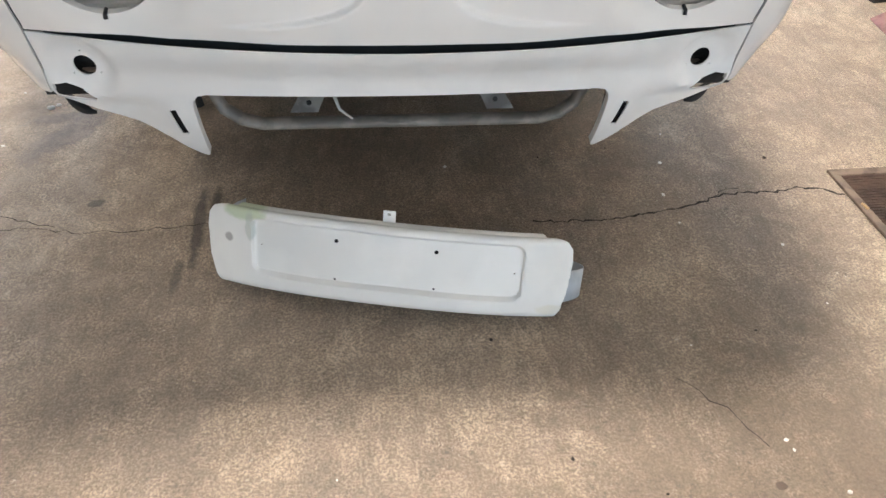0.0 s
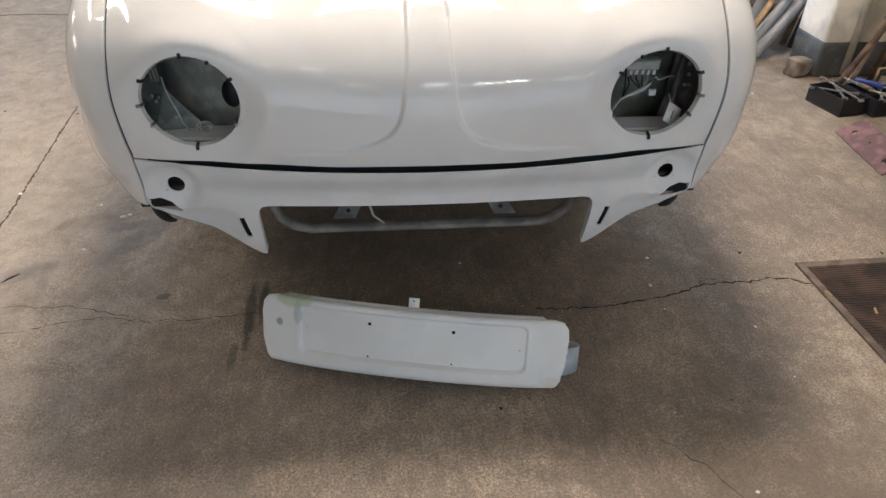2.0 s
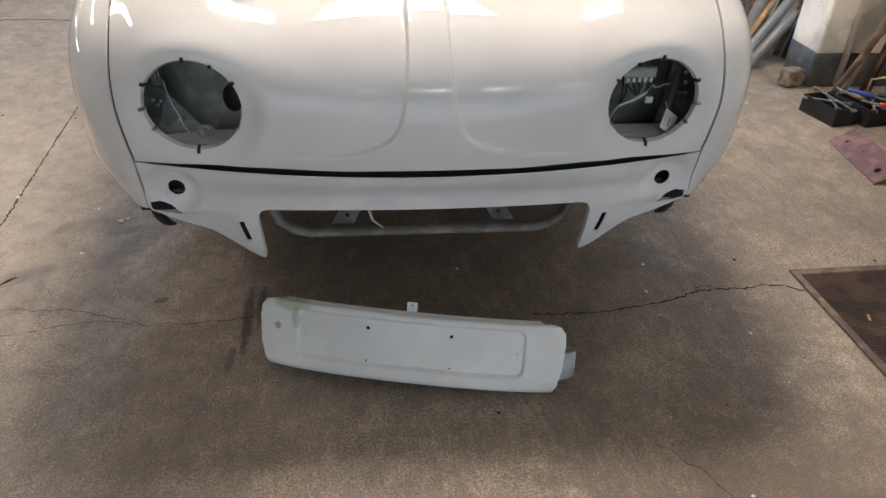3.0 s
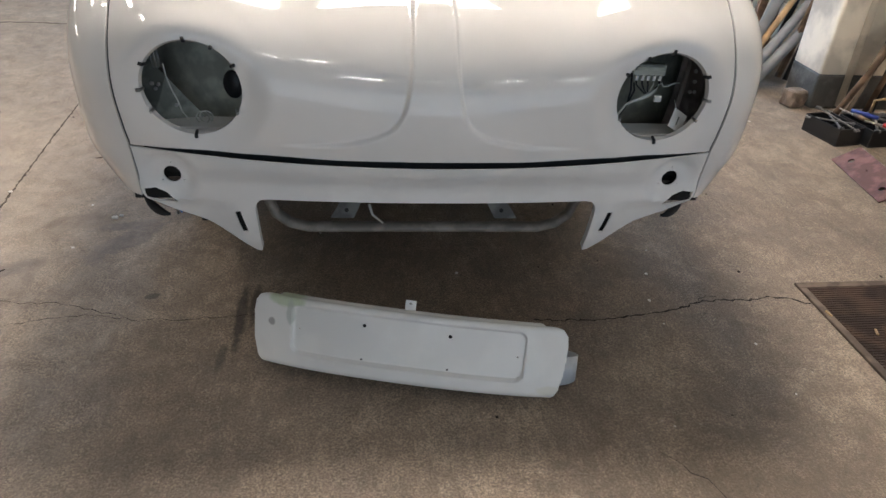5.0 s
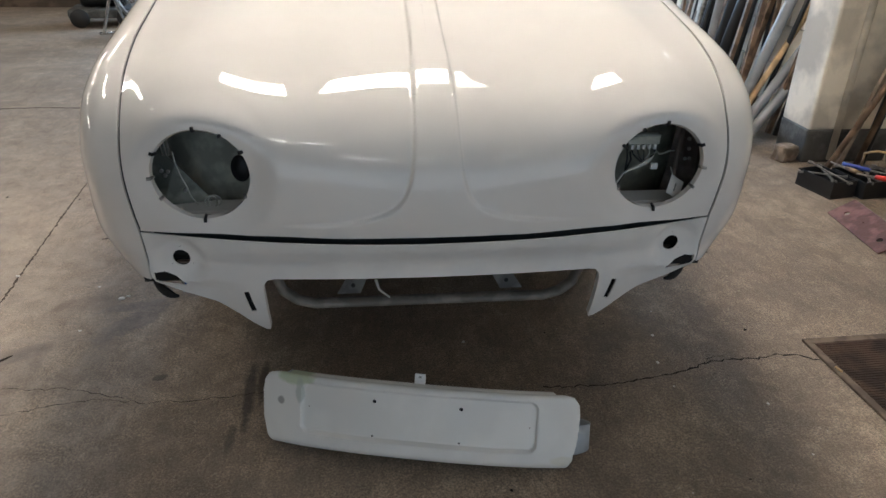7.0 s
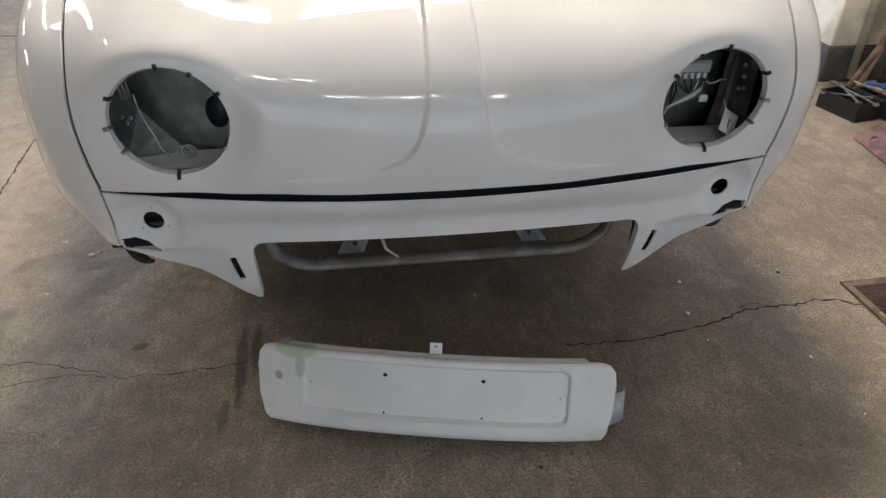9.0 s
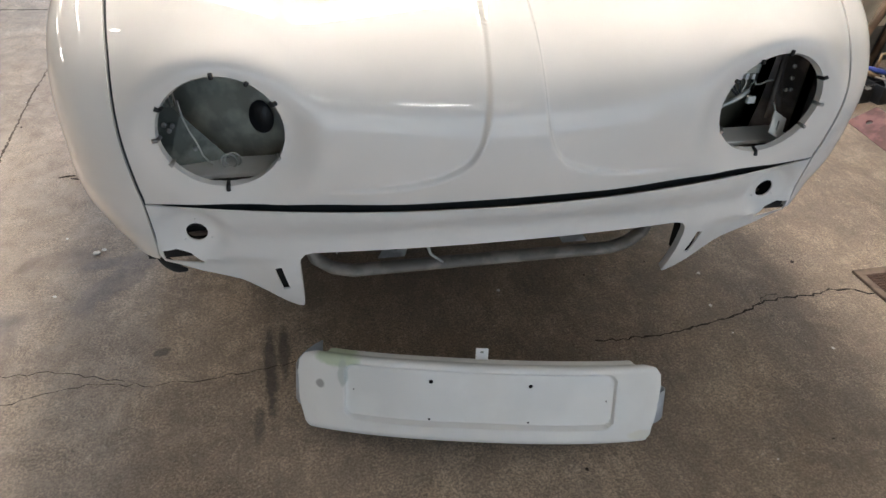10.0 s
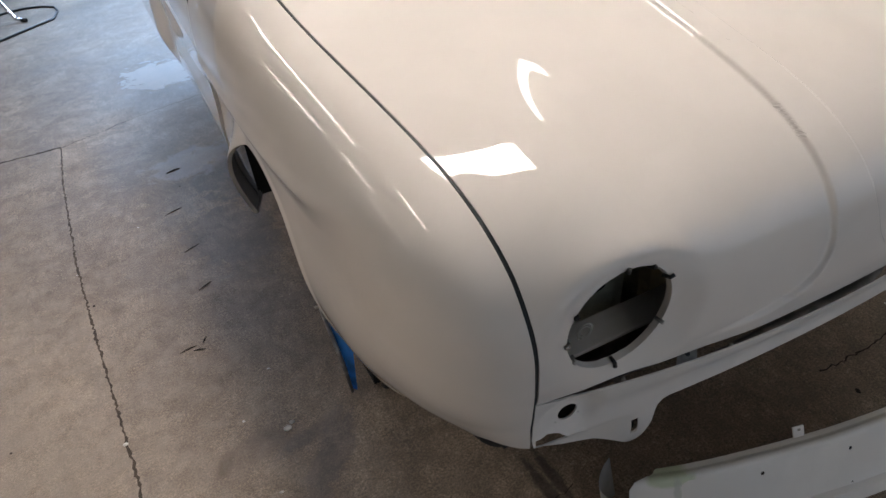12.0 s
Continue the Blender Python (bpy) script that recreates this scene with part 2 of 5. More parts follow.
# x, y, half length, half width, turn, colour, strength, softness
FLOOR_PATCHES = (
    (-1.08, 0.36, 0.08, 0.035, 20, (0.085, 0.072, 0.066), 0.65, 0.35),
    (-0.45, 0.12, 0.015, 0.14, 2, (0.03, 0.025, 0.022), 0.8, 0.45),
    (-0.42, 0.18, 0.013, 0.08, 2, (0.03, 0.025, 0.022), 0.75, 0.45),
    (-0.47, -0.02, 0.013, 0.055, 0, (0.05, 0.042, 0.036), 0.6, 0.5),
    (-0.85, 3.52, 0.19, 0.24, 10, (0.60, 0.60, 0.60), 0.5, 0.12),
    (-0.80, 1.42, 0.10, 0.14, 0, (0.12, 0.105, 0.10), 0.35, 0.12),
    (-1.02, 2.3, 0.22, 0.5, 10, (0.14, 0.12, 0.11), 0.4, 0.5),
    (0.575, -0.57, 0.011, 0.009, 0, (0.04, 0.028, 0.02), 0.95, 0.15),
    (-0.83, 0.50, 0.045, 0.15, -32, (0.085, 0.078, 0.088), 0.55, 0.3),
    (-0.88, 0.58, 0.07, 0.03, 15, (0.085, 0.078, 0.088), 0.5, 0.35),
    (-1.09, 0.345, 0.025, 0.09, -50, (0.075, 0.062, 0.058), 0.8, 0.3),
    (-1.05, 0.34, 0.02, 0.07, 35, (0.075, 0.062, 0.058), 0.5, 0.3),
    (-0.98, 0.62, 0.10, 0.05, 10, (0.115, 0.085, 0.065), 0.6, 0.5),
    (-1.07, 0.60, 0.05, 0.022, 60, (0.10, 0.07, 0.05), 0.7, 0.4),
    (-0.84, 1.62, 0.17, 0.22, 0, (0.11, 0.10, 0.10), 0.45, 0.14),
    (-0.72, 2.05, 0.18, 0.22, 20, (0.10, 0.095, 0.095), 0.5, 0.2),
    (-0.86, 2.28, 0.20, 0.14, 15, (0.34, 0.33, 0.33), 0.45, 0.25),
    # two broad soft tone patches: paler at the left, darker at the right front
    (-1.70, 0.70, 0.90, 1.6, 12, (0.44, 0.37, 0.30), 0.5, 1.0),
    (0.75, -0.60, 0.75, 0.42, 15, (0.14, 0.105, 0.072), 0.6, 1.0),
    (-0.69, 0.22, 0.02, 0.014, 30, (0.06, 0.05, 0.045), 0.7, 0.3),
)
CONCRETE = floor_material()


# ---- helpers for building ----
def mesh_of(name, verts, faces, mat, smooth=False):
    me = bpy.data.meshes.new(name)
    me.from_pydata([tuple(v) for v in verts], [], [tuple(f) for f in faces])
    me.update()
    if smooth:
        me.shade_smooth()
    me.materials.append(mat)
    return me


def part(name, bm, mat, parent=None, label="", smooth=False):
    me = bpy.data.meshes.new(name)
    bm.to_mesh(me)
    bm.free()
    if smooth:
        me.shade_smooth()
    me.materials.append(mat)
    ob = new(name, me)
    ob.parent = parent
    if label:
        ob["label"] = label
    return ob


def box_bm(x0, y0, z0, x1, y1, z1, bevel=0.0, bm=None):
    bm = bm or bmesh.new()
    m = Matrix.Translation(((x0 + x1) / 2, (y0 + y1) / 2, (z0 + z1) / 2)) @ Matrix.Diagonal((x1 - x0, y1 - y0, z1 - z0, 1))
    r = bmesh.ops.create_cube(bm, size=1, matrix=m)
    if bevel:
        edges = {e for v in r["verts"] for e in v.link_edges}
        bmesh.ops.bevel(bm, geom=list(edges), offset=bevel, segments=2, affect="EDGES", profile=0.5)
    return bm


def tube_bm(points, radius, sides=10, bm=None, caps=True):
    """A round bar along points; radius a number, or one for each point."""
    bm = bm or bmesh.new()
    pts = [Vector(p) for p in points]
    rad = [radius] * len(pts) if isinstance(radius, (int, float)) else radius
    rings, up = [], None
    for i, p in enumerate(pts):
        d = (pts[min(i + 1, len(pts) - 1)] - pts[max(i - 1, 0)]).normalized()
        if up is None:
            up = d.orthogonal().normalized()
        up = (up - d * up.dot(d)).normalized()
        side = d.cross(up)
        rings.append([bm.verts.new(p + (up * math.cos(2 * math.pi * k / sides) + side * math.sin(2 * math.pi * k / sides)) * rad[i]) for k in range(sides)])
    for a, b in zip(rings[:-1], rings[1:]):
        for k in range(sides):
            bm.faces.new((a[k], a[(k + 1) % sides], b[(k + 1) % sides], b[k]))
    if caps:
        bm.faces.new(rings[0][::-1])
        bm.faces.new(rings[-1])
    bmesh.ops.recalc_face_normals(bm, faces=bm.faces)
    return bm


def lathe_bm(profile, centre, axis, sides=32, bm=None):
    """Turns (radius, height) pairs about an axis through centre."""
    bm = bm or bmesh.new()
    q = Vector((0, 0, 1)).rotation_difference(Vector(axis).normalized())
    rings = [[bm.verts.new(Vector(centre) + q @ Vector((r * math.cos(2 * math.pi * k / sides), r * math.sin(2 * math.pi * k / sides), h))) for k in range(sides)] for r, h in profile]
    for a, b in zip(rings[:-1], rings[1:]):
        for k in range(sides):
            bm.faces.new((a[k], a[(k + 1) % sides], b[(k + 1) % sides], b[k]))
    bmesh.ops.remove_doubles(bm, verts=bm.verts, dist=1e-5)
    bmesh.ops.recalc_face_normals(bm, faces=bm.faces)
    return bm


def setting(name, bm, mat, label, category):
    return tagged(part(name, bm, mat), label, category, kind="structure")


# ---- the room ----
floor = setting("floor", box_bm(-5, -4.7, -0.1, 2.6, 7.4, 0), CONCRETE, "worn stained concrete garage floor with cracks", "floor")
bm = box_bm(-80, 7.4, -0.12, 80, 160, -0.02)
box_bm(-80, -160, -0.12, 80, -4.7, -0.02, bm=bm)
box_bm(-80, -4.7, -0.12, -5, 7.4, -0.02, bm=bm)
box_bm(2.6, -4.7, -0.12, 80, 7.4, -0.02, bm=bm)
setting("ground", bm, YARD, "pale concrete yard outside in daylight", "ground")
bm = box_bm(2.40, -1.5, 0, 2.6, 7.1, 3.2)
box_bm(2.40, -4.7, 0, 2.6, -4.2, 3.2, bm=bm)
box_bm(2.40, -4.2, 0, 2.6, -1.5, 0.9, bm=bm)
box_bm(2.40, -4.2, 2.3, 2.6, -1.5, 3.2, bm=bm)
east = setting("wall_east", bm, WALL, "cream painted concrete block wall, stained", "wall")
setting("wall_west", box_bm(-5.2, -4.7, 0, -5, 7.3, 3.2), WALL, "cream painted workshop wall", "wall")
bm = box_bm(-5, -4.7, 0, -2.2, -4.5, 3.2)
box_bm(2.35, -4.7, 0, 2.4, -4.5, 3.2, bm=bm)
box_bm(-2.2, -4.7, 2.2, 2.35, -4.5, 3.2, bm=bm)
setting("wall_south", bm, WALL, "cream painted workshop wall with an unseen, assumed gateway", "wall")
bm = box_bm(-5, 7.1, 0, -1.62, 7.3, 3.2)
box_bm(1.6, 7.1, 0, 2.6, 7.3, 3.2, bm=bm)
box_bm(-1.62, 7.1, 2.7, 1.6, 7.3, 3.2, bm=bm)
setting("wall_north", bm, WALL, "cream painted wall with a wide open doorway", "wall")
setting("ceiling", box_bm(-5.2, -4.7, 3.2, 2.6, 7.3, 3.3), CEILING, "off-white workshop ceiling", "ceiling")
setting("baseboard", box_bm(-5, 7.085, 0, -1.75, 7.098, 0.16), BROWN, "dark brown painted wall base", "baseboard")
post = setting("door_frame", box_bm(-1.68, 6.98, 0, -1.53, 7.12, 2.7, 0.01), ROUGH_WOOD, "weathered rough wooden door post", "door frame")

# block wall: courses of large concrete blocks between pillar and yard
rng = random.Random(4)
block_mesh = {}
for row in range(9):
    z0 = 0.02 + row * 0.232
    y = -1.2 - (0.22 if row % 2 else 0.0)
    while y < 4.4:
        y1 = y + 0.44
        if not (y < 1.97 and y1 > 1.70):
            key = row % 2
            if key not in block_mesh:
                bmk = box_bm(-0.016, -0.216, -0.112, 0.002, 0.216, 0.112, 0.006)
                me = bpy.data.meshes.new("block")
                bmk.to_mesh(me)
                bmk.free()
                me.materials.append(BLOCK)
                block_mesh[key] = me
            ob = new("block", block_mesh[key])
            ob.parent = east
            ob.matrix_basis = pose(2.398 - rng.random() * 0.004, y + 0.22, z0 + 0.114, rng.uniform(-0.3, 0.3), 0, rng.uniform(-0.4, 0.4))
        y = y1

pillar = setting("pillar", box_bm(1.965, 1.72, 0.16, 2.40, 1.96, 3.2, 0.012), PILLAR, "whitewashed concrete pillar with a dark grey painted base", "pillar")
part("painted_base", box_bm(1.963, 1.718, 0, 2.40, 1.962, 0.17, 0.012), GREY_PAINT, pillar, "dark grey painted foot")
part("conduit", tube_bm([(2.10, 1.705, 0.02), (2.105, 1.705, 3.19)], 0.016, 8), PILLAR, pillar, "cream painted conduit pipe", smooth=True)


def strip_lamp(x, y, z, length, width, turn, mat, label):
    lamp = new("ceiling_light")
    lamp.matrix_basis = pose(x, y, z, 0, 0, turn)
    a, b = length / 2, width / 2
    part("housing", box_bm(-a - 0.02, -b - 0.02, 0.0, a + 0.02, b + 0.02, 0.07, 0.008), CEILING, lamp)
    part("diffuser", box_bm(-a, -b, -0.03, a, b, -0.002, 0.008), mat, lamp, "glowing diffuser")
    part("hanger", tube_bm([(0, 0, 0.06), (0, 0, 3.2 - z)], 0.008, 6), CEILING, lamp)
    return tagged(lamp, label, "lamp", group="ceiling lights")


for x, y, length, width, turn, mat in (
    (0.08, 1.22, 0.72, 0.56, 0, MAIN),
    (-0.12, -2.15, 0.28, 0.05, 0, STRIP),
    (0.42, -4.25, 0.34, 0.10, 6, STRIP),
    (2.22, 2.72, 0.50, 0.20, 90, TUBE),
    (-3.30, 4.30, 1.40, 0.12, 70, SIDE_FILL),
    # unseen fill lamp, added to brighten the left fender and floor
    (-3.00, 1.20, 1.30, 0.14, 80, SIDE_FILL),
    (1.70, -0.95, 2.60, 0.04, 97, SOFT),
):
    strip_lamp(x, y, 3.1, length, width, turn, mat, "unseen glowing ceiling light in a white housing")
strip_lamp(1.25, -4.25, 2.8, 0.44, 0.08, -8, STRIP, "glowing strip light hung on a rod from the ceiling")


def wall_lamp(y, z, length, label):
    """Two tubes in one housing on the west wall."""
    lamp = new("wall_light")
    lamp.location = (-5, y, z)
    a = length / 2
    part("housing", box_bm(0.0, -a - 0.03, -0.09, 0.05, a + 0.03, 0.09, 0.008), CEILING, lamp)
    for dz in (-0.05, 0.05):
        part("tube", tube_bm([(0.075, -a, dz), (0.075, a, dz)], 0.018, 10), BENCH, lamp, "glowing tube", smooth=True)
        for k in (-a, a):
            part("holder", box_bm(0.05, k - 0.012, dz - 0.02, 0.09, k + 0.012, dz + 0.02, 0.003), CEILING, lamp)
    return tagged(lamp, label, "lamp", group="wall lights")


for y, z, length in ((1.70, 1.42, 0.9), (3.30, 1.50, 0.8), (4.30, 2.15, 1.2), (6.05, 2.15, 1.4)):
    wall_lamp(y, z, length, "glowing double tube light on the wall")


# ---- the car body ----
XC, YC, ZC, KY = 0.445, 0.32, 0.65, 190.0


def smooth01(a, b, v):
    t = np.clip((v - a) / (b - a), 0, 1)
    return t * t * (3 - 2 * t)


def solid(x, y, z):
    """The body's skin is where this is 0; x is the distance from the middle."""
    tuck = 0.1311 * np.clip((0.56 - z) / 0.3, 0, 1) ** 2 * (0.42 + 0.58 * (1 - smooth01(0.02, 0.42, y)))
    w = 0.7659 + 0.0226 * smooth01(0.2, 0.8, y) - tuck - 0.0193 * np.exp(-((z - 0.60) / 0.15) ** 2)
    front = -0.068 + 0.1236 * x ** 2 + 0.045 * np.clip((0.43 - z) / 0.16, 0, 1.5) ** 2 + 0.02 * np.clip((0.56 - z) / 0.1, 0, 1)
    front = front - 0.0167 * smooth01(0.54, 0.70, z) - 0.014 * smooth01(0.40, 0.60, x) * smooth01(0.52, 0.66, z)
    front = front + 0.0518 * np.clip((0.53 - z) / 0.13, 0, 1.6) ** 2 * smooth01(0.565, 0.68, x)
    top = 0.789 + 0.2277 * np.minimum(y, 1.0) + 0.017 * smooth01(0.05, 0.6, y) + 0.0541 * smooth01(0.27, 0.5, x) * (1 - smooth01(0.05, 0.75, y))
    top = top - 0.018 * smooth01(0.35, 0.6, x) - 0.0053 * smooth01(0.0, 0.45, x) - 0.0328 * x ** 2
    top = top + 0.0089 * np.clip(y - 0.1, 0, 0.9) ** 2 - 0.0055 * x ** 2 * np.clip(y, 0, 1)
    dx = np.clip((x - (w - 0.1673)) / 0.1673, 0, None)
    dy = np.clip((front + 0.4485 - y) / 0.4485, 0, None)
    dz = np.clip((z - (top - 0.4181)) / 0.4181, 0, None)
    fold = 3.9948 + 2.2 * smooth01(0.06, 0.42, x) * (1 - smooth01(0.48, 0.62, x))
    return dx ** 2.4856 + (dy ** fold + dz ** fold) ** (2.4856 / fold) - 1


def slope(p):
    e = 1e-4
    g = np.stack([solid(*(p + e * np.eye(3)[i]).T) - solid(*(p - e * np.eye(3)[i]).T) for i in range(3)], -1)
    return g / np.linalg.norm(g, axis=1, keepdims=True)


def root(centre, way, lo=0.02, hi=2.0):
    lo, hi = np.full(len(way), lo), np.full(len(way), hi)
    for _ in range(45):
        mid = (lo + hi) / 2
        inside = solid(*(centre + mid[:, None] * way).T) < 0
        lo, hi = np.where(inside, mid, lo), np.where(inside, hi, mid)
    return centre + ((lo + hi) / 2)[:, None] * way


def to_skin(uv):
    """From the flat chart to the skin."""
    rho, a = np.hypot(uv[:, 0], uv[:, 1]), np.arctan2(uv[:, 1], uv[:, 0])
    r = np.radians(np.minimum(rho, 90))
    way = np.stack([np.sin(r) * np.cos(a), -np.cos(r), np.sin(r) * np.sin(a)], -1)
    y = YC + np.maximum(rho - 90, 0) / KY
    return root(np.stack([np.full_like(y, XC), y, np.full_like(y, ZC)], -1), way)


def to_chart(p):
    p = np.atleast_2d(np.asarray(p, float))
    v = p - (XC, YC, ZC)
    a = np.arctan2(v[:, 2], v[:, 0])
    rho = np.where(p[:, 1] < YC, np.degrees(np.arctan2(np.hypot(v[:, 0], v[:, 2]), -v[:, 1])), 90 + KY * (p[:, 1] - YC))
    return np.stack([rho * np.cos(a), rho * np.sin(a)], -1)


def front_at(x, z):
    x, z = np.broadcast_arrays(np.asarray(x, float), np.asarray(z, float))
    c = np.stack([x, np.full(x.shape, 0.45), z], -1).reshape(-1, 3)
    return root(c, np.tile((0.0, -1.0, 0.0), (len(c), 1)))


def top_at(x, y):
    x, y = np.broadcast_arrays(np.asarray(x, float), np.asarray(y, float))
    c = np.stack([x, y, np.full(x.shape, 0.6)], -1).reshape(-1, 3)
    return root(c, np.tile((0.0, 0.0, 1.0), (len(c), 1)))


def side_at(y, z):
    y, z = np.broadcast_arrays(np.asarray(y, float), np.asarray(z, float))
    c = np.stack([np.full(y.shape, 0.3), y, z], -1).reshape(-1, 3)
    return root(c, np.tile((1.0, 0.0, 0.0), (len(c), 1)))


def inside_poly(pts, poly):
    n, c = len(poly), np.zeros(len(pts), bool)
    for i in range(n):
        (x0, y0), (x1, y1) = poly[i], poly[(i + 1) % n]
        if y0 != y1:
            c ^= ((y0 > pts[:, 1]) != (y1 > pts[:, 1])) & (pts[:, 0] < (x1 - x0) * (pts[:, 1] - y0) / (y1 - y0) + x0)
    return c


def even(poly, step):
    """A closed outline with points at about even steps."""
    out = []
    for a, b in zip(poly, np.roll(poly, -1, 0)):
        k = max(1, int(round(np.linalg.norm(b - a) / step)))
        out += [a + (b - a) * i / k for i in range(k)]
    return np.array(out)


def panel_mesh(outline, holes, step, relief=None, rim=0.012, mirrored=False, both=False, dense=None):
    """One sheet of the skin inside an outline (points on the skin), less its holes, with turned-in edges."""
    from mathutils.geometry import delaunay_2d_cdt
    loops = [even(to_chart(outline), step)] + [even(to_chart(h), min(step, 1.2)) for h in holes]
    lo, hi = loops[0].min(0), loops[0].max(0)
    gx, gy = np.meshgrid(np.arange(lo[0], hi[0], step), np.arange(lo[1], hi[1], step * 0.866))
    gx[1::2] += step / 2
    grid = np.stack([gx.ravel(), gy.ravel()], -1)
    keep = inside_poly(grid, loops[0])
    for h in loops[1:]:
        keep &= ~inside_poly(grid, h)
    grid = grid[keep]
    rimpts = np.concatenate(loops)
    near = np.array([np.min((rimpts[:, 0] - g[0]) ** 2 + (rimpts[:, 1] - g[1]) ** 2) for g in grid]) if len(grid) else np.zeros(0)
    grid = grid[near > (0.45 * step) ** 2]
    if dense is not None:
        fine = to_chart(dense)
        good = inside_poly(fine, loops[0])
        for hl in loops[1:]:
            good &= ~inside_poly(fine, hl)
        good &= np.array([np.min((rimpts[:, 0] - g[0]) ** 2 + (rimpts[:, 1] - g[1]) ** 2) for g in fine]) > 0.3
        fine = fine[good]
        far = np.array([np.min((fine[:, 0] - g[0]) ** 2 + (fine[:, 1] - g[1]) ** 2) for g in grid]) > (0.6 * step) ** 2
        grid = np.concatenate([grid[far], fine])
    pts = np.concatenate([rimpts, grid])
    edges, base = [], 0
    for lp in loops:
        edges += [(base + i, base + (i + 1) % len(lp)) for i in range(len(lp))]
        base += len(lp)
    v, _, f, _, _, _ = delaunay_2d_cdt([Vector(p) for p in pts], edges, [], 0, 1e-6)
    v, f = np.array([tuple(q) for q in v]), np.array([list(t) for t in f])
    mid = v[f].mean(1)
    ok = inside_poly(mid, loops[0])
    for h in loops[1:]:
        ok &= ~inside_poly(mid, h)
    f = f[ok]
    p = to_skin(v)
    n = slope(p)
    if relief:
        p = p + relief(p, n)
    # wind the faces outwards
    fn = np.cross(p[f[:, 1]] - p[f[:, 0]], p[f[:, 2]] - p[f[:, 0]])
    flip = (fn * n[f[:, 0]]).sum(1) < 0
    f[flip] = f[flip][:, ::-1]
    faces = [tuple(t) for t in f]
    if rim:
        count = {}
        for t in faces:
            for a, b in zip(t, t[1:] + t[:1]):
                count[(a, b)] = 1
        border = [e for e in count if (e[1], e[0]) not in count]
        border = [e for e in border if not (both and abs(p[e[0], 0]) < 1e-3 and abs(p[e[1], 0]) < 1e-3)]
        index = {}
        extra = []
        for a in {i for e in border for i in e}:
            index[a] = len(p) + len(extra)
            extra.append(p[a] - n[a] * (rim(p[a]) if callable(rim) else rim))
        p = np.concatenate([p, np.array(extra)])
        faces += [(b, a, index[a], index[b]) for a, b in border]
    if mirrored or both:
        q = p * (-1, 1, 1)
        g = [tuple(reversed(t)) for t in faces]
        if both:
            k = len(p)
            faces = faces + [tuple(i + k for i in t) for t in g]
            p = np.concatenate([p, q])
        else:
            p, faces = q, g
    return p, faces


def panel(name, outline, holes, step, mat, parent, label="", relief=None, rim=0.012, mirrored=False, both=False, dense=None):
    p, faces = panel_mesh(outline, holes, step, relief, rim, mirrored, both, dense)
    me = mesh_of(name, p, faces, mat)
    bm = bmesh.new()
    bm.from_mesh(me)
    bmesh.ops.remove_doubles(bm, verts=bm.verts, dist=1e-4)
    for e in bm.edges:
        e.smooth = e.calc_face_angle(0) < 0.6
    for f in bm.faces:
        f.smooth = True
    bm.to_mesh(me)
    bm.free()
    ob = new(name, me)
    ob.parent = parent
    if label:
        ob["label"] = label
    return ob


def shut_x(y):
    return 0.5871 + 0.0609 * np.clip(np.asarray(y) - 0.0109, 0, 0.2) + 0.0677 * np.clip(np.asarray(y) - 0.2, 0, 2)


def shut_front(z):
    h = np.clip(np.asarray(z) - 0.53, 0, 0.21)
    return 0.5792 + 0.0709 * h - 0.1582 * h * h


def lid_z(x):
    return 0.527 - 0.029 * (1 - (np.asarray(x) / 0.585) ** 2)


def disc(x, z, r, n=48):
    a = np.linspace(0, 2 * math.pi, n, endpoint=False)
    return front_at(x + r * np.cos(a), z + r * np.sin(a))


def rib_edge(y, z):
    """Half width of the middle rib, which spreads towards the lip."""
    return 0.036 + 0.00054 / np.clip(z - 0.53, 0.004, None) ** 1.5 * (1 - smooth01(0.02, 0.26, y))


def hood_relief(p, n):
    """The middle rib that spreads into a low lip, and the flat seats of the headlights."""
    x, y, z = p.T
    de = -0.00081 / np.clip(z - 0.53, 0.004, None) ** 2.5 * (1 - smooth01(0.02, 0.26, y))
    d = (rib_edge(y, z) - x) / np.sqrt(1 + de ** 2)
    rib = 0.0085 * smooth01(-0.0042, 0.0042, d) * (1 - smooth01(0.16, 0.33, x))
    out = n * rib[:, None]
    near = np.where(y < 0.12, 1 - smooth01(0.0905, 0.150, np.hypot(x - 0.445, z - 0.648)), 0)
    seat = -0.037 - 0.07 * (z - 0.65)
    out[:, 1] += near * (seat - y)
    return out


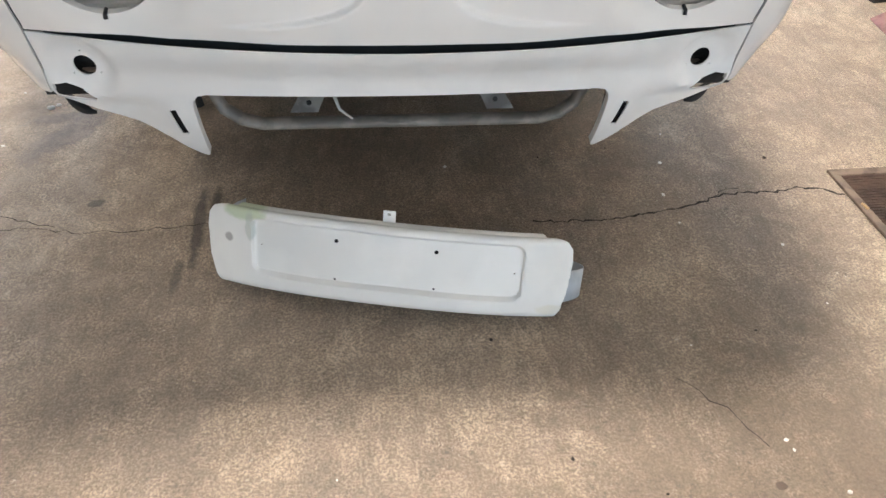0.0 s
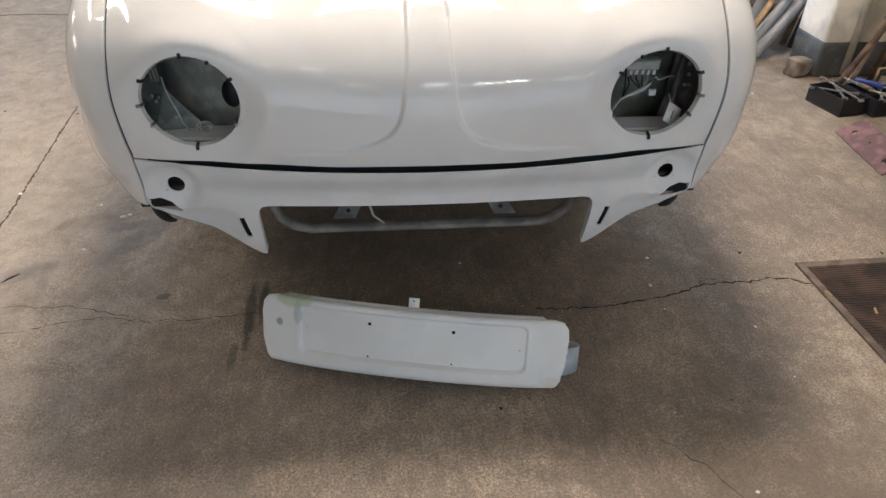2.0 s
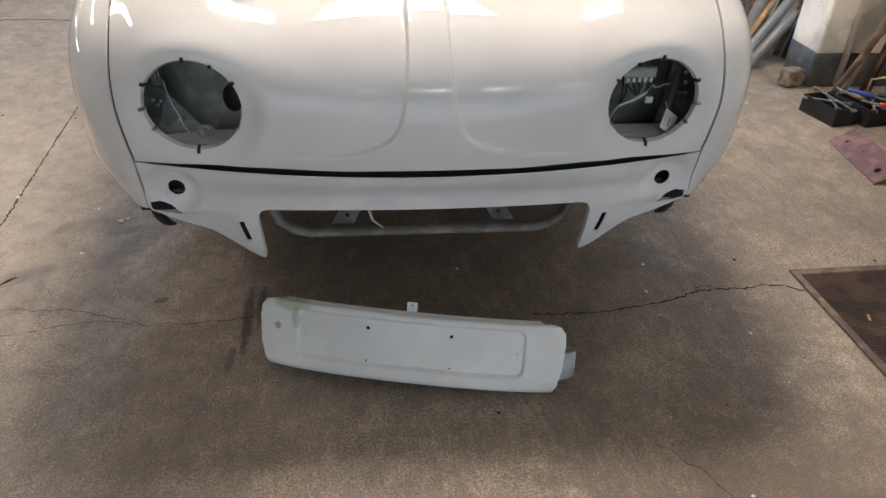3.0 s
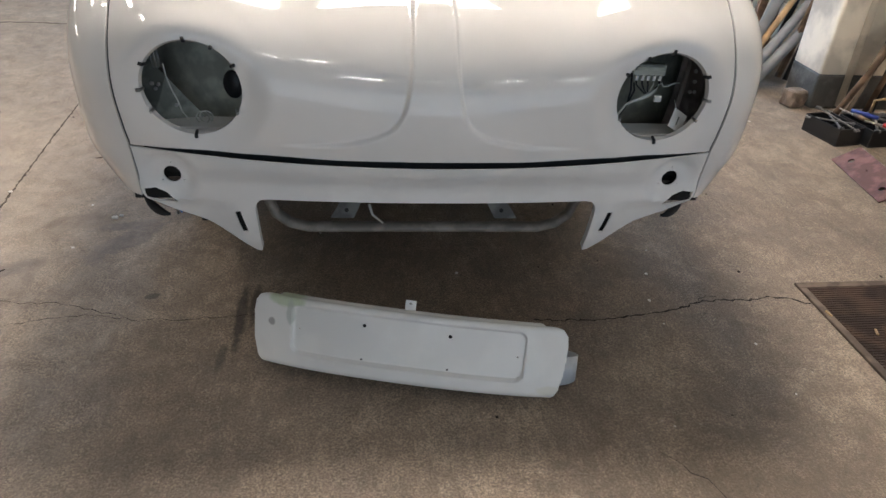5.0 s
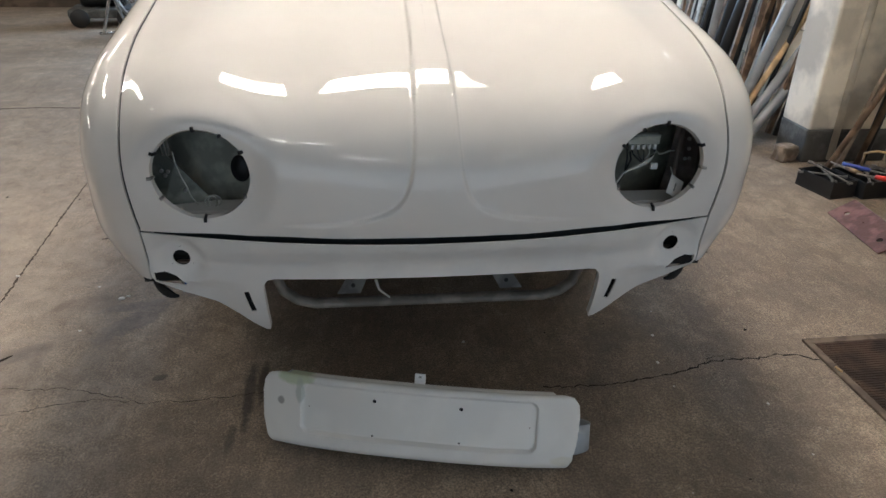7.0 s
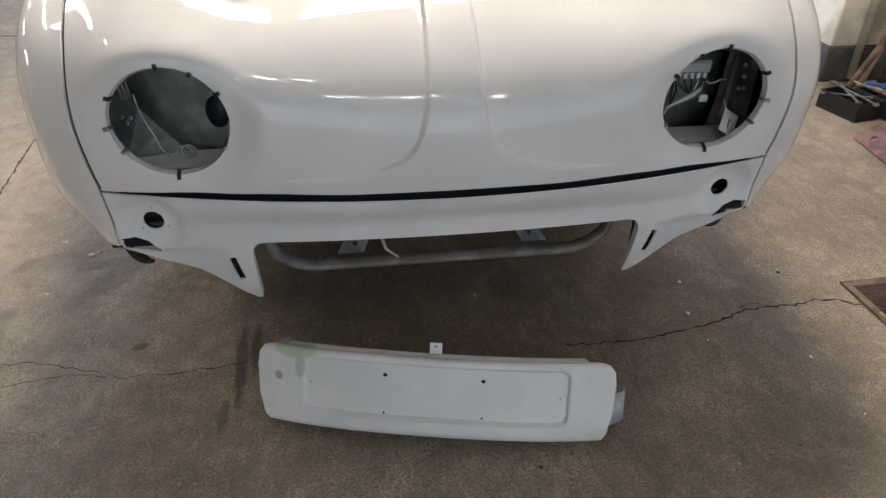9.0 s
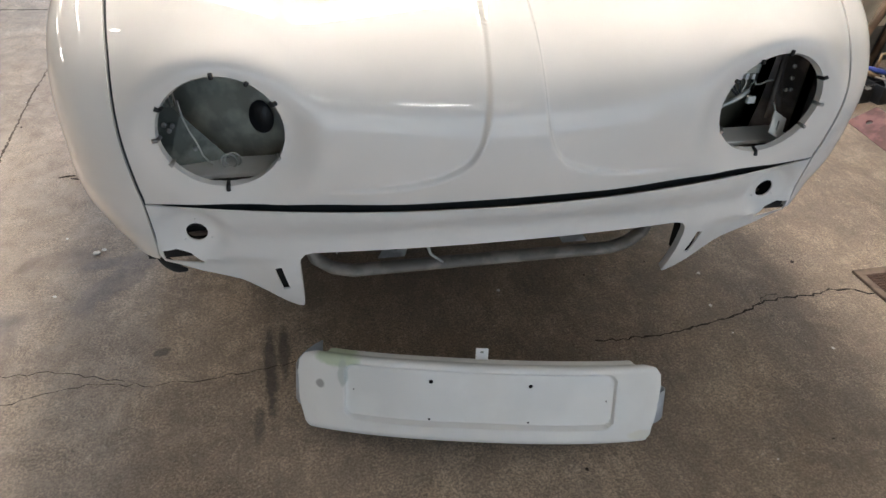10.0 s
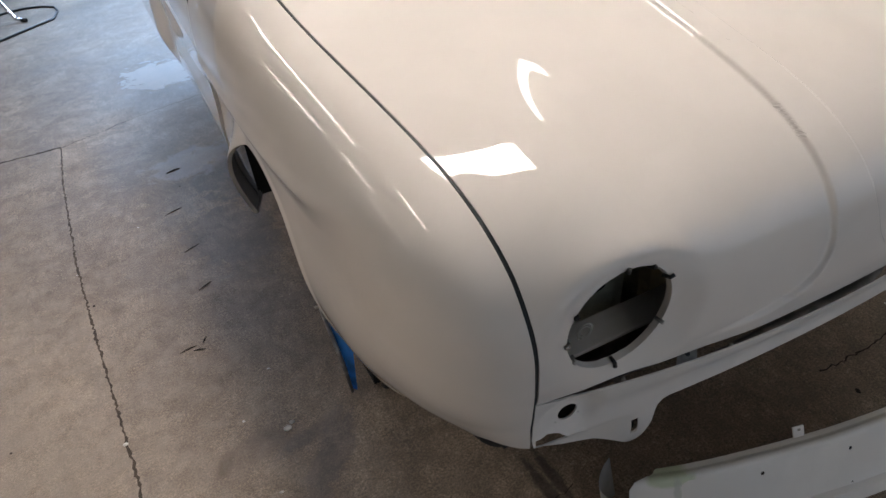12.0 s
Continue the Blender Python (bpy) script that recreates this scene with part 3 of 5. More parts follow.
def rib_points():
    """Close rows of points on both sides of the rib's edge, so that it comes out crisp."""
    rows = []
    offs = (-0.0105, -0.007, -0.0045, -0.0022, 0, 0.0022, 0.0045, 0.007, 0.0105)
    zs = np.linspace(0.538, 0.765, 70)
    mid = front_at(np.full(70, 0.05), zs)
    e = rib_edge(mid[:, 1], zs)
    keep = e < 0.32
    zs, e = zs[keep], e[keep]
    t = np.stack([np.gradient(e), np.gradient(zs)], -1)
    t /= np.linalg.norm(t, axis=1, keepdims=True)
    ys = np.linspace(mid[-1, 1] + 0.004, 0.97, 120)
    crest = top_at(np.full(120, 0.04), ys)
    et = rib_edge(ys, crest[:, 2])
    for off in offs:
        rows.append(front_at(e + t[:, 1] * off, np.maximum(zs - t[:, 0] * off, 0.512)))
        rows.append(top_at(et + off, ys))
    xs = np.linspace(0.12, 0.31, 24)
    zc = 0.53 + (0.00054 / (xs - 0.036)) ** (2 / 3)
    for off in offs:
        rows.append(front_at(xs, zc + off))
    p = np.concatenate(rows)
    kept, cells = [], set()
    for q in p:
        c = tuple(np.round(q / 0.0019).astype(int))
        if c not in cells:
            cells.add(c)
            kept.append(q)
    return np.array(kept)


def valance_relief(p, n):
    """The raised seat of the side lamp, and the crease below it."""
    x, y, z = p.T
    d = np.hypot(x - 0.518, z - 0.461)
    tuck = -0.012 * (1 - smooth01(0.388, 0.416, z)) * smooth01(0.375, 0.46, x)
    out = n * tuck[:, None]
    proud = smooth01(0.445, 0.49, z) * np.clip(1 - (x / 0.56) ** 2, 0, 1)
    out += proud[:, None] * np.array((0.0, -0.025, 0.012))
    near = 1 - smooth01(0.036, 0.062, d)
    out[:, 1] += near * (-0.004 + 0.03 * (x - 0.515) - y)
    return out


def fender_relief(p, n):
    """A soft swage over the wheel and a turned-out lip round the arch."""
    x, y, z = p.T
    r = np.hypot(y - 0.90, z - 0.27)
    lip = (0.003 * (1 - smooth01(0.335, 0.36, r)) + 0.034 * smooth01(0.98, 1.16, y) * (1 - smooth01(0.33, 0.42, r))) * smooth01(0.5, 0.62, x)
    line = 0.775 - 0.075 * smooth01(0.15, 0.55, y)
    below = line - z
    crease = 0.008 * np.exp(-(below / 0.022) ** 2)
    hollow = -0.011 * smooth01(0.0, 0.07, below) * (1 - 0.8 * smooth01(0.12, 0.30, below))
    swage = (crease + hollow) * smooth01(0.18, 0.6, y) * smooth01(0.55, 0.72, x)
    return n * (lip + swage)[:, None]


def shut_line(zlow, gap, n=60):
    """Points along the joint of hood and fender, from below to the screen."""
    zs = np.linspace(zlow, 0.74, n // 2)
    a = front_at(shut_front(zs) + gap, zs)
    y0 = a[-1, 1]
    ys = y0 + (0.99 - y0) * np.linspace(0, 1, n)[1:] ** 1.6
    b = top_at(shut_x(ys) + gap, ys)
    return np.concatenate([a, b])


car = new("car_body")
tagged(car, "white-painted vintage car shell with headlights and bumper removed", "car")
xs = np.linspace(0, 0.578, 40)
side = shut_line(0.531, -0.003)
back = top_at(np.linspace(float(shut_x(0.99)) - 0.003, 0, 30), np.full(30, 0.99))
midt = top_at(np.zeros(40), np.linspace(0.99, 0.08, 40))
midf = front_at(np.zeros(20), np.linspace(midt[-1, 2], 0.516, 22)[1:-1])
outline = np.concatenate([front_at(xs, lid_z(xs) + 0.022 - 0.018 * (xs / 0.58) ** 2), side[1:], back[1:], midt[1:], midf])
lamp_hole = disc(0.4455, 0.648, 0.0905, 64)
panel("hood", outline, [lamp_hole], 1.6, PAINT, car, "glossy cream-white front lid with two open headlight holes", hood_relief, both=True, dense=rib_points())

# dark strip added behind the lid's edge as the shade in the gap
panel("hood_gap_shade", np.concatenate([front_at(np.linspace(0, 0.56, 30), lid_z(np.linspace(0, 0.56, 30)) - 0.012), front_at(np.linspace(0.56, 0, 30), lid_z(np.linspace(0.56, 0, 30)) + 0.03)]), [], 2.5, GAP_SHADE, car, "dark strip for the shade in the gap under the lid", lambda p, n: n * -0.014, rim=0.004, both=True)

xs = np.linspace(0, 0.579, 40)
low = front_at([0.580, 0.576, 0.55, 0.52, 0.49, 0.46, 0.41, 0.38, 0.366, 0.358, 0.355, 0.355, 0.352, 0.344, 0.33], [0.43, 0.404, 0.388, 0.374, 0.363, 0.350, 0.313, 0.285, 0.271, 0.269, 0.275, 0.395, 0.408, 0.417, 0.42])
under = front_at(np.linspace(0.3, 0, 20), np.full(20, 0.42))
midv = front_at(np.zeros(8), np.linspace(0.43, 0.49, 8))
outline = np.concatenate([front_at(xs, lid_z(xs)), low, under, midv])
slot = front_at([0.376, 0.388, 0.398, 0.386], [0.334, 0.331, 0.385, 0.388])
notch = front_at([0.574, 0.552, 0.530, 0.512, 0.515, 0.545, 0.574], [0.430, 0.431, 0.420, 0.402, 0.394, 0.400, 0.409])
valance_holes = [disc(0.514, 0.461, 0.0172, 28), slot, notch]
valance_holes += [disc(0.514 + 0.025 * math.cos(a), 0.461 + 0.025 * math.sin(a), 0.0017, 8) for a in (1.6, 3.7, 5.7)]
panel("front_valance", outline, valance_holes, 1.6, PRIMER, car, "satin white front panel with empty lamp holes", valance_relief, rim=lambda q: 0.014 if q[0] < 0.36 and q[2] < 0.45 else 0.003, both=True)


def lower(y):
    return 0.430 - 0.155 * smooth01(-0.02, 0.32, y)


side = shut_line(0.412, 0.003)
ys = np.linspace(1.0, 1.36, 9)[1:]
top_edge = top_at(shut_x(np.full(8, 1.0)) + 0.003 + 0.0 * ys, ys)
rear = side_at(np.full(20, 1.36), np.linspace(0.93, 0.24, 22)[1:-1])
ang = np.linspace(0.0, math.pi, 40)
arch = side_at(0.90 + 0.335 * np.cos(ang), 0.27 + 0.335 * np.sin(ang))
ys = np.linspace(0.55, 0.05, 24)
bot = side_at(ys, lower(ys))
outline = np.concatenate([side, top_edge, rear, arch, bot])
for m in (False, True):
    panel("front_fender", outline, [], 2.0, PAINT, car, "glossy cream-white front fender", fender_relief, mirrored=m)

# dark strip under the joint of hood and fender, standing in for the gap's shade
for m in (1, -1):
    q = shut_line(0.44, 0.0)
    q = q - slope(q) * 0.0055
    part("shut_gap", tube_bm([(m * a, b, c) for a, b, c in q], 0.0036, 6), GAP_SHADE, car, "dark strip for the shade in the gap beside the hood", smooth=True)

# doors and rear quarters
bulge = lambda p, n: n * (0.035 * smooth01(2.25, 2.55, p[:, 1]) * smooth01(0.3, 0.5, p[:, 2]) * (1 - smooth01(0.75, 0.93, p[:, 2])))[:, None]


def side_sheet(y0, y1, z0, z1, n=16):
    a, b = np.linspace(y0, y1, n), np.linspace(z0, z1, n)
    return np.concatenate([side_at(a, np.full(n, z0)), side_at(np.full(n, y1), b)[1:], side_at(a[::-1], np.full(n, z1))[1:], side_at(np.full(n, y0), b[::-1])[1:-1]])


for m in (False, True):
    panel("door", side_sheet(1.366, 2.20, 0.245, 0.93), [], 6, PAINT, car, "cream-white front door", bulge, mirrored=m)
    panel("rear_quarter", side_sheet(2.206, 3.75, 0.245, 0.93), [], 8, PAINT, car, "cream-white rear side panel", bulge, mirrored=m)


def cabin_ring(z):
    """The plan of the cabin at a height."""
    k = (z - 0.93) / 0.5
    hx = 0.685 - 0.14 * k ** 1.3
    y0, y1 = 1.02 + 0.42 * k, 3.05 - 0.45 * k
    pts = []
    for i in range(72):
        a = 2 * math.pi * i / 72
        c, s = math.cos(a), math.sin(a)
        pts.append((hx * math.copysign(abs(c) ** 0.42, c), (y0 + y1) / 2 + (y1 - y0) / 2 * math.copysign(abs(s) ** 0.42, s), z))
    return pts


bm = bmesh.new()
rings = [[bm.verts.new(p) for p in cabin_ring(z)] for z in (0.93, 0.98, 1.02, 1.08, 1.16, 1.24, 1.30, 1.35)]
for k, z in ((0.93, 1.385), (0.8, 1.41), (0.5, 1.43), (0.2, 1.437)):
    top = cabin_ring(1.37)
    rings.append([bm.verts.new((x * k, 2.03 + (y - 2.03) * k, z)) for x, y, _ in top])
for a, b in zip(rings[:-1], rings[1:]):
    for i in range(72):
        bm.faces.new((a[i], a[(i + 1) % 72], b[(i + 1) % 72], b[i]))
bm.faces.new(rings[-1])
part("cabin_shell", bm, PAINT, car, "cream-white cabin and roof", smooth=True)

# scuttle between lid and windscreen, and the tail
bm = bmesh.new()
rows = []
for k in range(9):
    f = k / 8
    rows.append([bm.verts.new((x, (0.994 + f * (0.16 - 0.04 * (x / 0.66) ** 2)), float(top_at(abs(x), 0.994)[0, 2]) + 0.075 * f ** 1.6)) for x in np.linspace(-0.655, 0.655, 40)])
for a, b in zip(rows[:-1], rows[1:]):
    for i in range(39):
        bm.faces.new((a[i], a[i + 1], b[i + 1], b[i]))
part("scuttle", bm, PAINT, car, "cream-white scuttle under the windscreen", smooth=True)
bm = bmesh.new()
rings = []
for k in range(10):
    f = k / 9
    hw, ht = 0.72 - 0.12 * f ** 2, 0.97 - 0.32 * f ** 1.8
    rings.append([bm.verts.new((hw * math.copysign(abs(math.cos(a)) ** 0.5, math.cos(a)), 2.6 + 1.25 * f, 0.35 + (ht - 0.35) * math.sin(a) ** 0.5)) for a in np.linspace(0, math.pi, 31)])
for a, b in zip(rings[:-1], rings[1:]):
    for i in range(30):
        bm.faces.new((a[i], a[i + 1], b[i + 1], b[i]))
bm.faces.new(rings[-1])
part("engine_lid", bm, PAINT, car, "cream-white rounded tail", smooth=True)

# windscreen with its rubber and bright strip
def screen_point(u, v):
    """u across -1..1, v up 0..1"""
    x = u * (0.590 - 0.07 * v)
    return Vector((x, 1.035 + 0.30 * v - 0.095 * (1 - u * u), 1.035 + 0.33 * v))


bm = bmesh.new()
grid = [[bm.verts.new(screen_point(-1 + 2 * i / 30, j / 12)) for i in range(31)] for j in range(13)]
for a, b in zip(grid[:-1], grid[1:]):
    for i in range(30):
        bm.faces.new((a[i], a[i + 1], b[i + 1], b[i]))
screen = part("windscreen", bm, GLASS, car, "dark windscreen glass", smooth=True)


def screen_loop(grow):
    pts = []
    for i in range(97):
        a = 2 * math.pi * i / 96
        c, s = math.cos(a), math.sin(a)
        u, v = math.copysign(abs(c) ** 0.3, c) * (1 + grow), 0.5 + math.copysign(abs(s) ** 0.3, s) * (0.5 + grow * 1.6)
        pts.append(screen_point(u, v) + Vector((0, -0.006, 0)))
    return pts


part("screen_rubber", tube_bm(screen_loop(0.012), 0.013, 8, caps=False), RUBBER, screen, "black rubber surround", smooth=True)
part("screen_trim", tube_bm([p + Vector((0, -0.012, 0.0)) for p in screen_loop(0.004)], 0.0045, 8, caps=False), CHROME, screen, "bright trim strip", smooth=True)
for m in (-1, 1):
    part("door_channel", tube_bm([(m * 0.668, 1.03, 0.955), (m * 0.655, 1.12, 1.06), (m * 0.60, 1.33, 1.33)], 0.010, 8), CHROME, car, "bright door pillar strip", smooth=True)
    part("side_window", box_bm(m * 0.662 - 0.006, 1.25, 0.99, m * 0.662 + 0.006, 2.1, 1.1), GLASS, car)
    handle = part("door_handle", tube_bm([(m * 0.745, 2.14, 0.83), (m * 0.79, 2.13, 0.835), (m * 0.80, 2.10, 0.838), (m * 0.80, 1.98, 0.84)], [0.008, 0.009, 0.011, 0.008], 8), CHROME, car, "chrome door handle", smooth=True)
part("filler_flap", tube_bm([(-0.757, 1.352, 0.83), (-0.757, 1.352, 0.865)], 0.004, 6), RUBBER, car)

# inside of the nose: lining, shelf, walls and floor of the luggage space
part("inner_bulkhead", box_bm(-0.56, 0.30, 0.33, 0.56, 0.315, 0.79), INNER, car, "grey-green bulkhead with overspray")
part("inner_shelf", box_bm(-0.555, 0.016, 0.545, 0.555, 0.075, 0.553, 0.002), PRIMER, car, "pale grey folded ledge behind the headlight holes")
part("inner_floor", box_bm(-0.565, 0.03, 0.43, 0.565, 0.34, 0.436), RUST, car)
for m in (-1, 1):
    bm = bmesh.new()
    a = [bm.verts.new((m * 0.568, y, z)) for y, z in ((0.03, 0.43), (0.34, 0.43), (0.34, 0.80), (0.12, 0.77), (0.03, 0.70))]
    bm.faces.new(a)
    bmesh.ops.solidify(bm, geom=bm.faces[:], thickness=0.004)
    part("inner_side", bm, INNER, car)
    # sloping brace plate seen through the lamp hole
    bm = bmesh.new()
    if m < 0:
        corners = ((-0.566, 0.042, 0.715), (-0.516, 0.060, 0.640), (-0.448, 0.072, 0.546), (-0.448, 0.072, 0.50), (-0.566, 0.042, 0.50))
    else:
        corners = ((0.566, 0.050, 0.74), (0.536, 0.100, 0.73), (0.520, 0.090, 0.60), (0.500, 0.085, 0.50), (0.566, 0.050, 0.50))
    bm.faces.new([bm.verts.new(p) for p in corners])
    bmesh.ops.solidify(bm, geom=bm.faces[:], thickness=0.003)
    part("brace_plate", bm, INNER_DARK if m < 0 else RUST, car, "dirty grey-green brace" if m < 0 else "rusty brown brace")
    part("wheel_house", tube_bm([(m * 0.46, 0.36, 0.34), (m * 0.46, 0.93, 0.34), (m * 0.46, 1.45, 0.34)], 0.02, 8), UNDER, car)
# smooth lining behind the lamps, with a black round hole in one
for m in (-1, 1):
    bm = bmesh.new()
    rows = [[bm.verts.new((m * (0.34 + 0.225 * u), 0.085 + 0.09 * u - 0.02 * math.sin(math.pi * u) + 0.05 * (v - 0.5) ** 2, 0.50 + 0.265 * v)) for u in np.linspace(0, 1, 12)] for v in np.linspace(0, 1, 10)]
    for a, b in zip(rows[:-1], rows[1:]):
        for i in range(11):
            bm.faces.new((a[i], a[i + 1], b[i + 1], b[i]))
    bmesh.ops.solidify(bm, geom=bm.faces[:], thickness=0.003)
    part("lamp_lining", bm, INNER_LIGHT if m < 0 else INNER, car, "smooth grey-green lining", smooth=True)
bm = lathe_bm([(0.0, 0.0), (0.024, 0.0), (0.0265, 0.003), (0.0245, 0.008), (0.0, 0.008)], (0, 0, 0), (0, -1, 0), 28)
bmesh.ops.transform(bm, matrix=pose(-0.394, 0.093, 0.615, 0, 0, -20) @ Matrix.Diagonal((0.8, 1, 1.1, 1)), verts=bm.verts)
part("vent_hole", bm, BLACK, car, "black round opening in the lining", smooth=True)
part("inner_tunnel", box_bm(-0.27, 0.10, 0.44, 0.27, 0.298, 0.60, 0.03), INNER, car, "grey-green inner tunnel")

# under side: black pan that hides the inside from below
part("floor_pan", box_bm(-0.62, 0.36, 0.30, 0.62, 3.7, 0.325), UNDER, car, "black underside")
# unseen block added so doorway light can't pass below the car
part("rear_light_block", box_bm(-0.60, 2.2, 0.11, 0.60, 3.6, 0.299, 0.03), UNDER, car, "unseen black block that stops light under the car")
part("front_pan", box_bm(-0.50, 0.10, 0.405, 0.50, 0.36, 0.418), UNDER, car)
part("rear_wall_well", box_bm(-0.60, 0.345, 0.30, 0.60, 0.358, 0.62), UNDER, car)
for m in (-1, 1):
    part("well_wall", box_bm(min(m * 0.50, m * 0.52), 0.36, 0.30, max(m * 0.50, m * 0.52), 1.36, 0.79), UNDER, car)
    part("well_rear", box_bm(min(m * 0.50, m * 0.73), 1.34, 0.26, max(m * 0.50, m * 0.73), 1.352, 0.80), UNDER, car)
    part("well_front", box_bm(min(m * 0.50, m * 0.70), 0.47, 0.30, max(m * 0.50, m * 0.70), 0.48, 0.80), UNDER, car)
    part("well_roof", box_bm(min(m * 0.50, m * 0.70), 0.48, 0.78, max(m * 0.50, m * 0.70), 1.34, 0.79), UNDER, car)
    part("corner_lining", box_bm(min(m * 0.52, m * 0.57), 0.05, 0.42, max(m * 0.52, m * 0.57), 0.30, 0.43), UNDER, car)
part("scuttle_wall", box_bm(-0.60, 0.99, 0.33, 0.60, 1.0, 0.93), UNDER, car)

# black backings put the shade into the side lamp holes, slots and notches
for m in (-1, 1):
    part("lamp_hole_shade", lathe_bm([(0.0, 0.03), (0.034, 0.03), (0.036, 0.028), (0.036, 0.0), (0.033, 0.0), (0.033, 0.026), (0.0, 0.026)], (m * 0.514, 0.012, 0.461), (0, 1, 0), 24), UNDER, car, smooth=True)
    part("slot_shade", box_bm(m * 0.387 - 0.018, 0.002, 0.322, m * 0.387 + 0.018, 0.03, 0.398, 0.002), UNDER, car)
    part("notch_shade", box_bm(min(m * 0.50, m * 0.61), 0.036, 0.385, max(m * 0.50, m * 0.61), 0.075, 0.445, 0.002), UNDER, car)

# tube hoop and stays in the mouth
hoop = [(-0.350, 0.045, 0.425), (-0.346, 0.040, 0.385), (-0.330, 0.037, 0.348), (-0.300, 0.035, 0.326), (-0.262, 0.033, 0.317)]
hoop = [(x, y + 0.035, z - 0.018) for x, y, z in hoop]
hoop = hoop + [(-x, y, z) for x, y, z in reversed(hoop)]
bm = tube_bm(hoop, 0.0108, 12)
bmesh.ops.scale(bm, vec=(1, 1.5, 1), space=Matrix.Translation((0, -0.07, 0)), verts=bm.verts)
part("hoop", bm, GREY_TUBE, car, "grey painted tube hoop", smooth=True)
for m in (-1, 1):
    bm = bmesh.new()
    a = [bm.verts.new(p) for p in ((m * 0.212, 0.072, 0.318), (m * 0.160, 0.072, 0.318), (m * 0.128, 0.115, 0.372), (m * 0.172, 0.115, 0.372))]
    bm.faces.new(a)
    bmesh.ops.solidify(bm, geom=bm.faces[:], thickness=0.003)
    stay = part("stay", bm, STAY, car, "flat steel stay")
    part("bolt_hole", lathe_bm([(0, 0.0), (0.005, 0.0), (0.005, 0.002), (0, 0.002)], (m * 0.176, 0.083, 0.332), (0, -0.75, 0.66), 10), BLACK, stay)
part("strip", tube_bm([(-0.125, 0.03, 0.375), (-0.118, 0.026, 0.352), (-0.095, 0.02, 0.335)], [0.004, 0.003, 0.002], 6), WHITE_WIRE, car, "bent white strip", smooth=True)

# spring clips round the lamp holes
for m in (-1, 1):
    for a, size in ((90, 1.0), (120, 0.7), (150, 1.0), (210, 0.5), (272, 1.0), (330, 0.6), (358, 1.0), (30, 0.9)):
        ang = radians(a if m > 0 else 180 - a)
        c, s = math.cos(ang), math.sin(ang)
        r0, r1 = 0.086, 0.086 + 0.0105 * size
        x, z = m * 0.4455, 0.648
        yy = -0.037 - 0.07 * (z + r1 * s - 0.65) - 0.004
        bm = tube_bm([(x + r0 * c, yy + 0.012, z + r0 * s), (x + (r0 + 0.004) * c, yy, z + (r0 + 0.004) * s), (x + r1 * c, yy - 0.001, z + r1 * s)], [0.0028, 0.0033, 0.0034], 8)
        part("clip", bm, BLACK if (size > 0.65 and a not in (358,)) else STEEL, car, smooth=True)

# wiring behind the lamp holes
part("wire", tube_bm([(-0.513, 0.046, 0.668), (-0.512, 0.05, 0.640), (-0.505, 0.05, 0.615), (-0.497, 0.05, 0.594), (-0.490, 0.045, 0.573), (-0.477, 0.04, 0.558)], 0.0016, 6), WHITE_WIRE, car, "loose pale wire", smooth=True)
bracket = part("hinge_bracket", box_bm(-0.534, 0.036, 0.662, -0.518, 0.044, 0.700, 0.002), INNER_DARK, car, "small dark bracket")
for dx in (-0.531, -0.524, -0.517):
    part("bracket_rod", tube_bm([(dx, 0.034, 0.704), (dx + 0.002, 0.032, 0.684), (dx + 0.003, 0.034, 0.664)], 0.0014, 6), STEEL, bracket, smooth=True)
for k in range(2):
    part("wire_coil", tube_bm([(-0.451 + 0.006 * k + 0.0125 * math.cos(a), 0.040 + 0.004 * k, 0.563 + 0.0125 * math.sin(a)) for a in np.linspace(0.2, 6.4, 26)], 0.0014, 6), WHITE_WIRE, car, "small coil of pale wire", smooth=True)
for dx, dz in ((-0.540, 0.628), (-0.528, 0.626), (-0.534, 0.618), (-0.500, 0.585)):
    part("bolt", lathe_bm([(0.004, 0), (0.004, 0.004), (0.0025, 0.005), (0, 0.005)], (dx, 0.050, dz), (0, -1, 0), 8), STEEL, car)
block = part("fuse_block", box_bm(0.421, 0.078, 0.655, 0.492, 0.098, 0.678, 0.003), INNER_LIGHT, car, "pale fuse block with wires")
part("fuse_lid", box_bm(0.424, 0.0745, 0.667, 0.489, 0.079, 0.676, 0.002), INNER, block, "grey-green cover strip")
for i in range(5):
    x = 0.430 + 0.0125 * i
    part("fuse", box_bm(x - 0.0035, 0.074, 0.646, x + 0.0035, 0.082, 0.657, 0.0015), PRIMER, block)
    part("lead", tube_bm([(x, 0.077, 0.647), (x + 0.001, 0.074, 0.638), (x + 0.006 * (2 - i), 0.070, 0.628), (0.452 + 0.004 * i, 0.066, 0.619)], 0.0016, 6), WHITE_WIRE if i == 3 else BLACK, block, smooth=True)
part("harness", tube_bm([(0.358, 0.03, 0.568), (0.374, 0.034, 0.571), (0.389, 0.04, 0.580), (0.407, 0.05, 0.603), (0.424, 0.055, 0.609), (0.439, 0.06, 0.612), (0.458, 0.066, 0.619), (0.473, 0.07, 0.627)], [0.0016, 0.0018, 0.002, 0.0024, 0.003, 0.004, 0.0055, 0.0045], 8), WHITE_WIRE, car, "taped pale wiring harness", smooth=True)
part("wire", tube_bm([(0.473, 0.07, 0.627), (0.480, 0.074, 0.638), (0.487, 0.078, 0.641), (0.493, 0.08, 0.634), (0.503, 0.08, 0.634), (0.514, 0.08, 0.640), (0.527, 0.08, 0.641)], 0.0016, 6), WHITE_WIRE, car, "loose pale wire", smooth=True)
part("connector", box_bm(0.470, 0.058, 0.606, 0.486, 0.066, 0.620, 0.002), PRIMER, car, "pale plug connector")
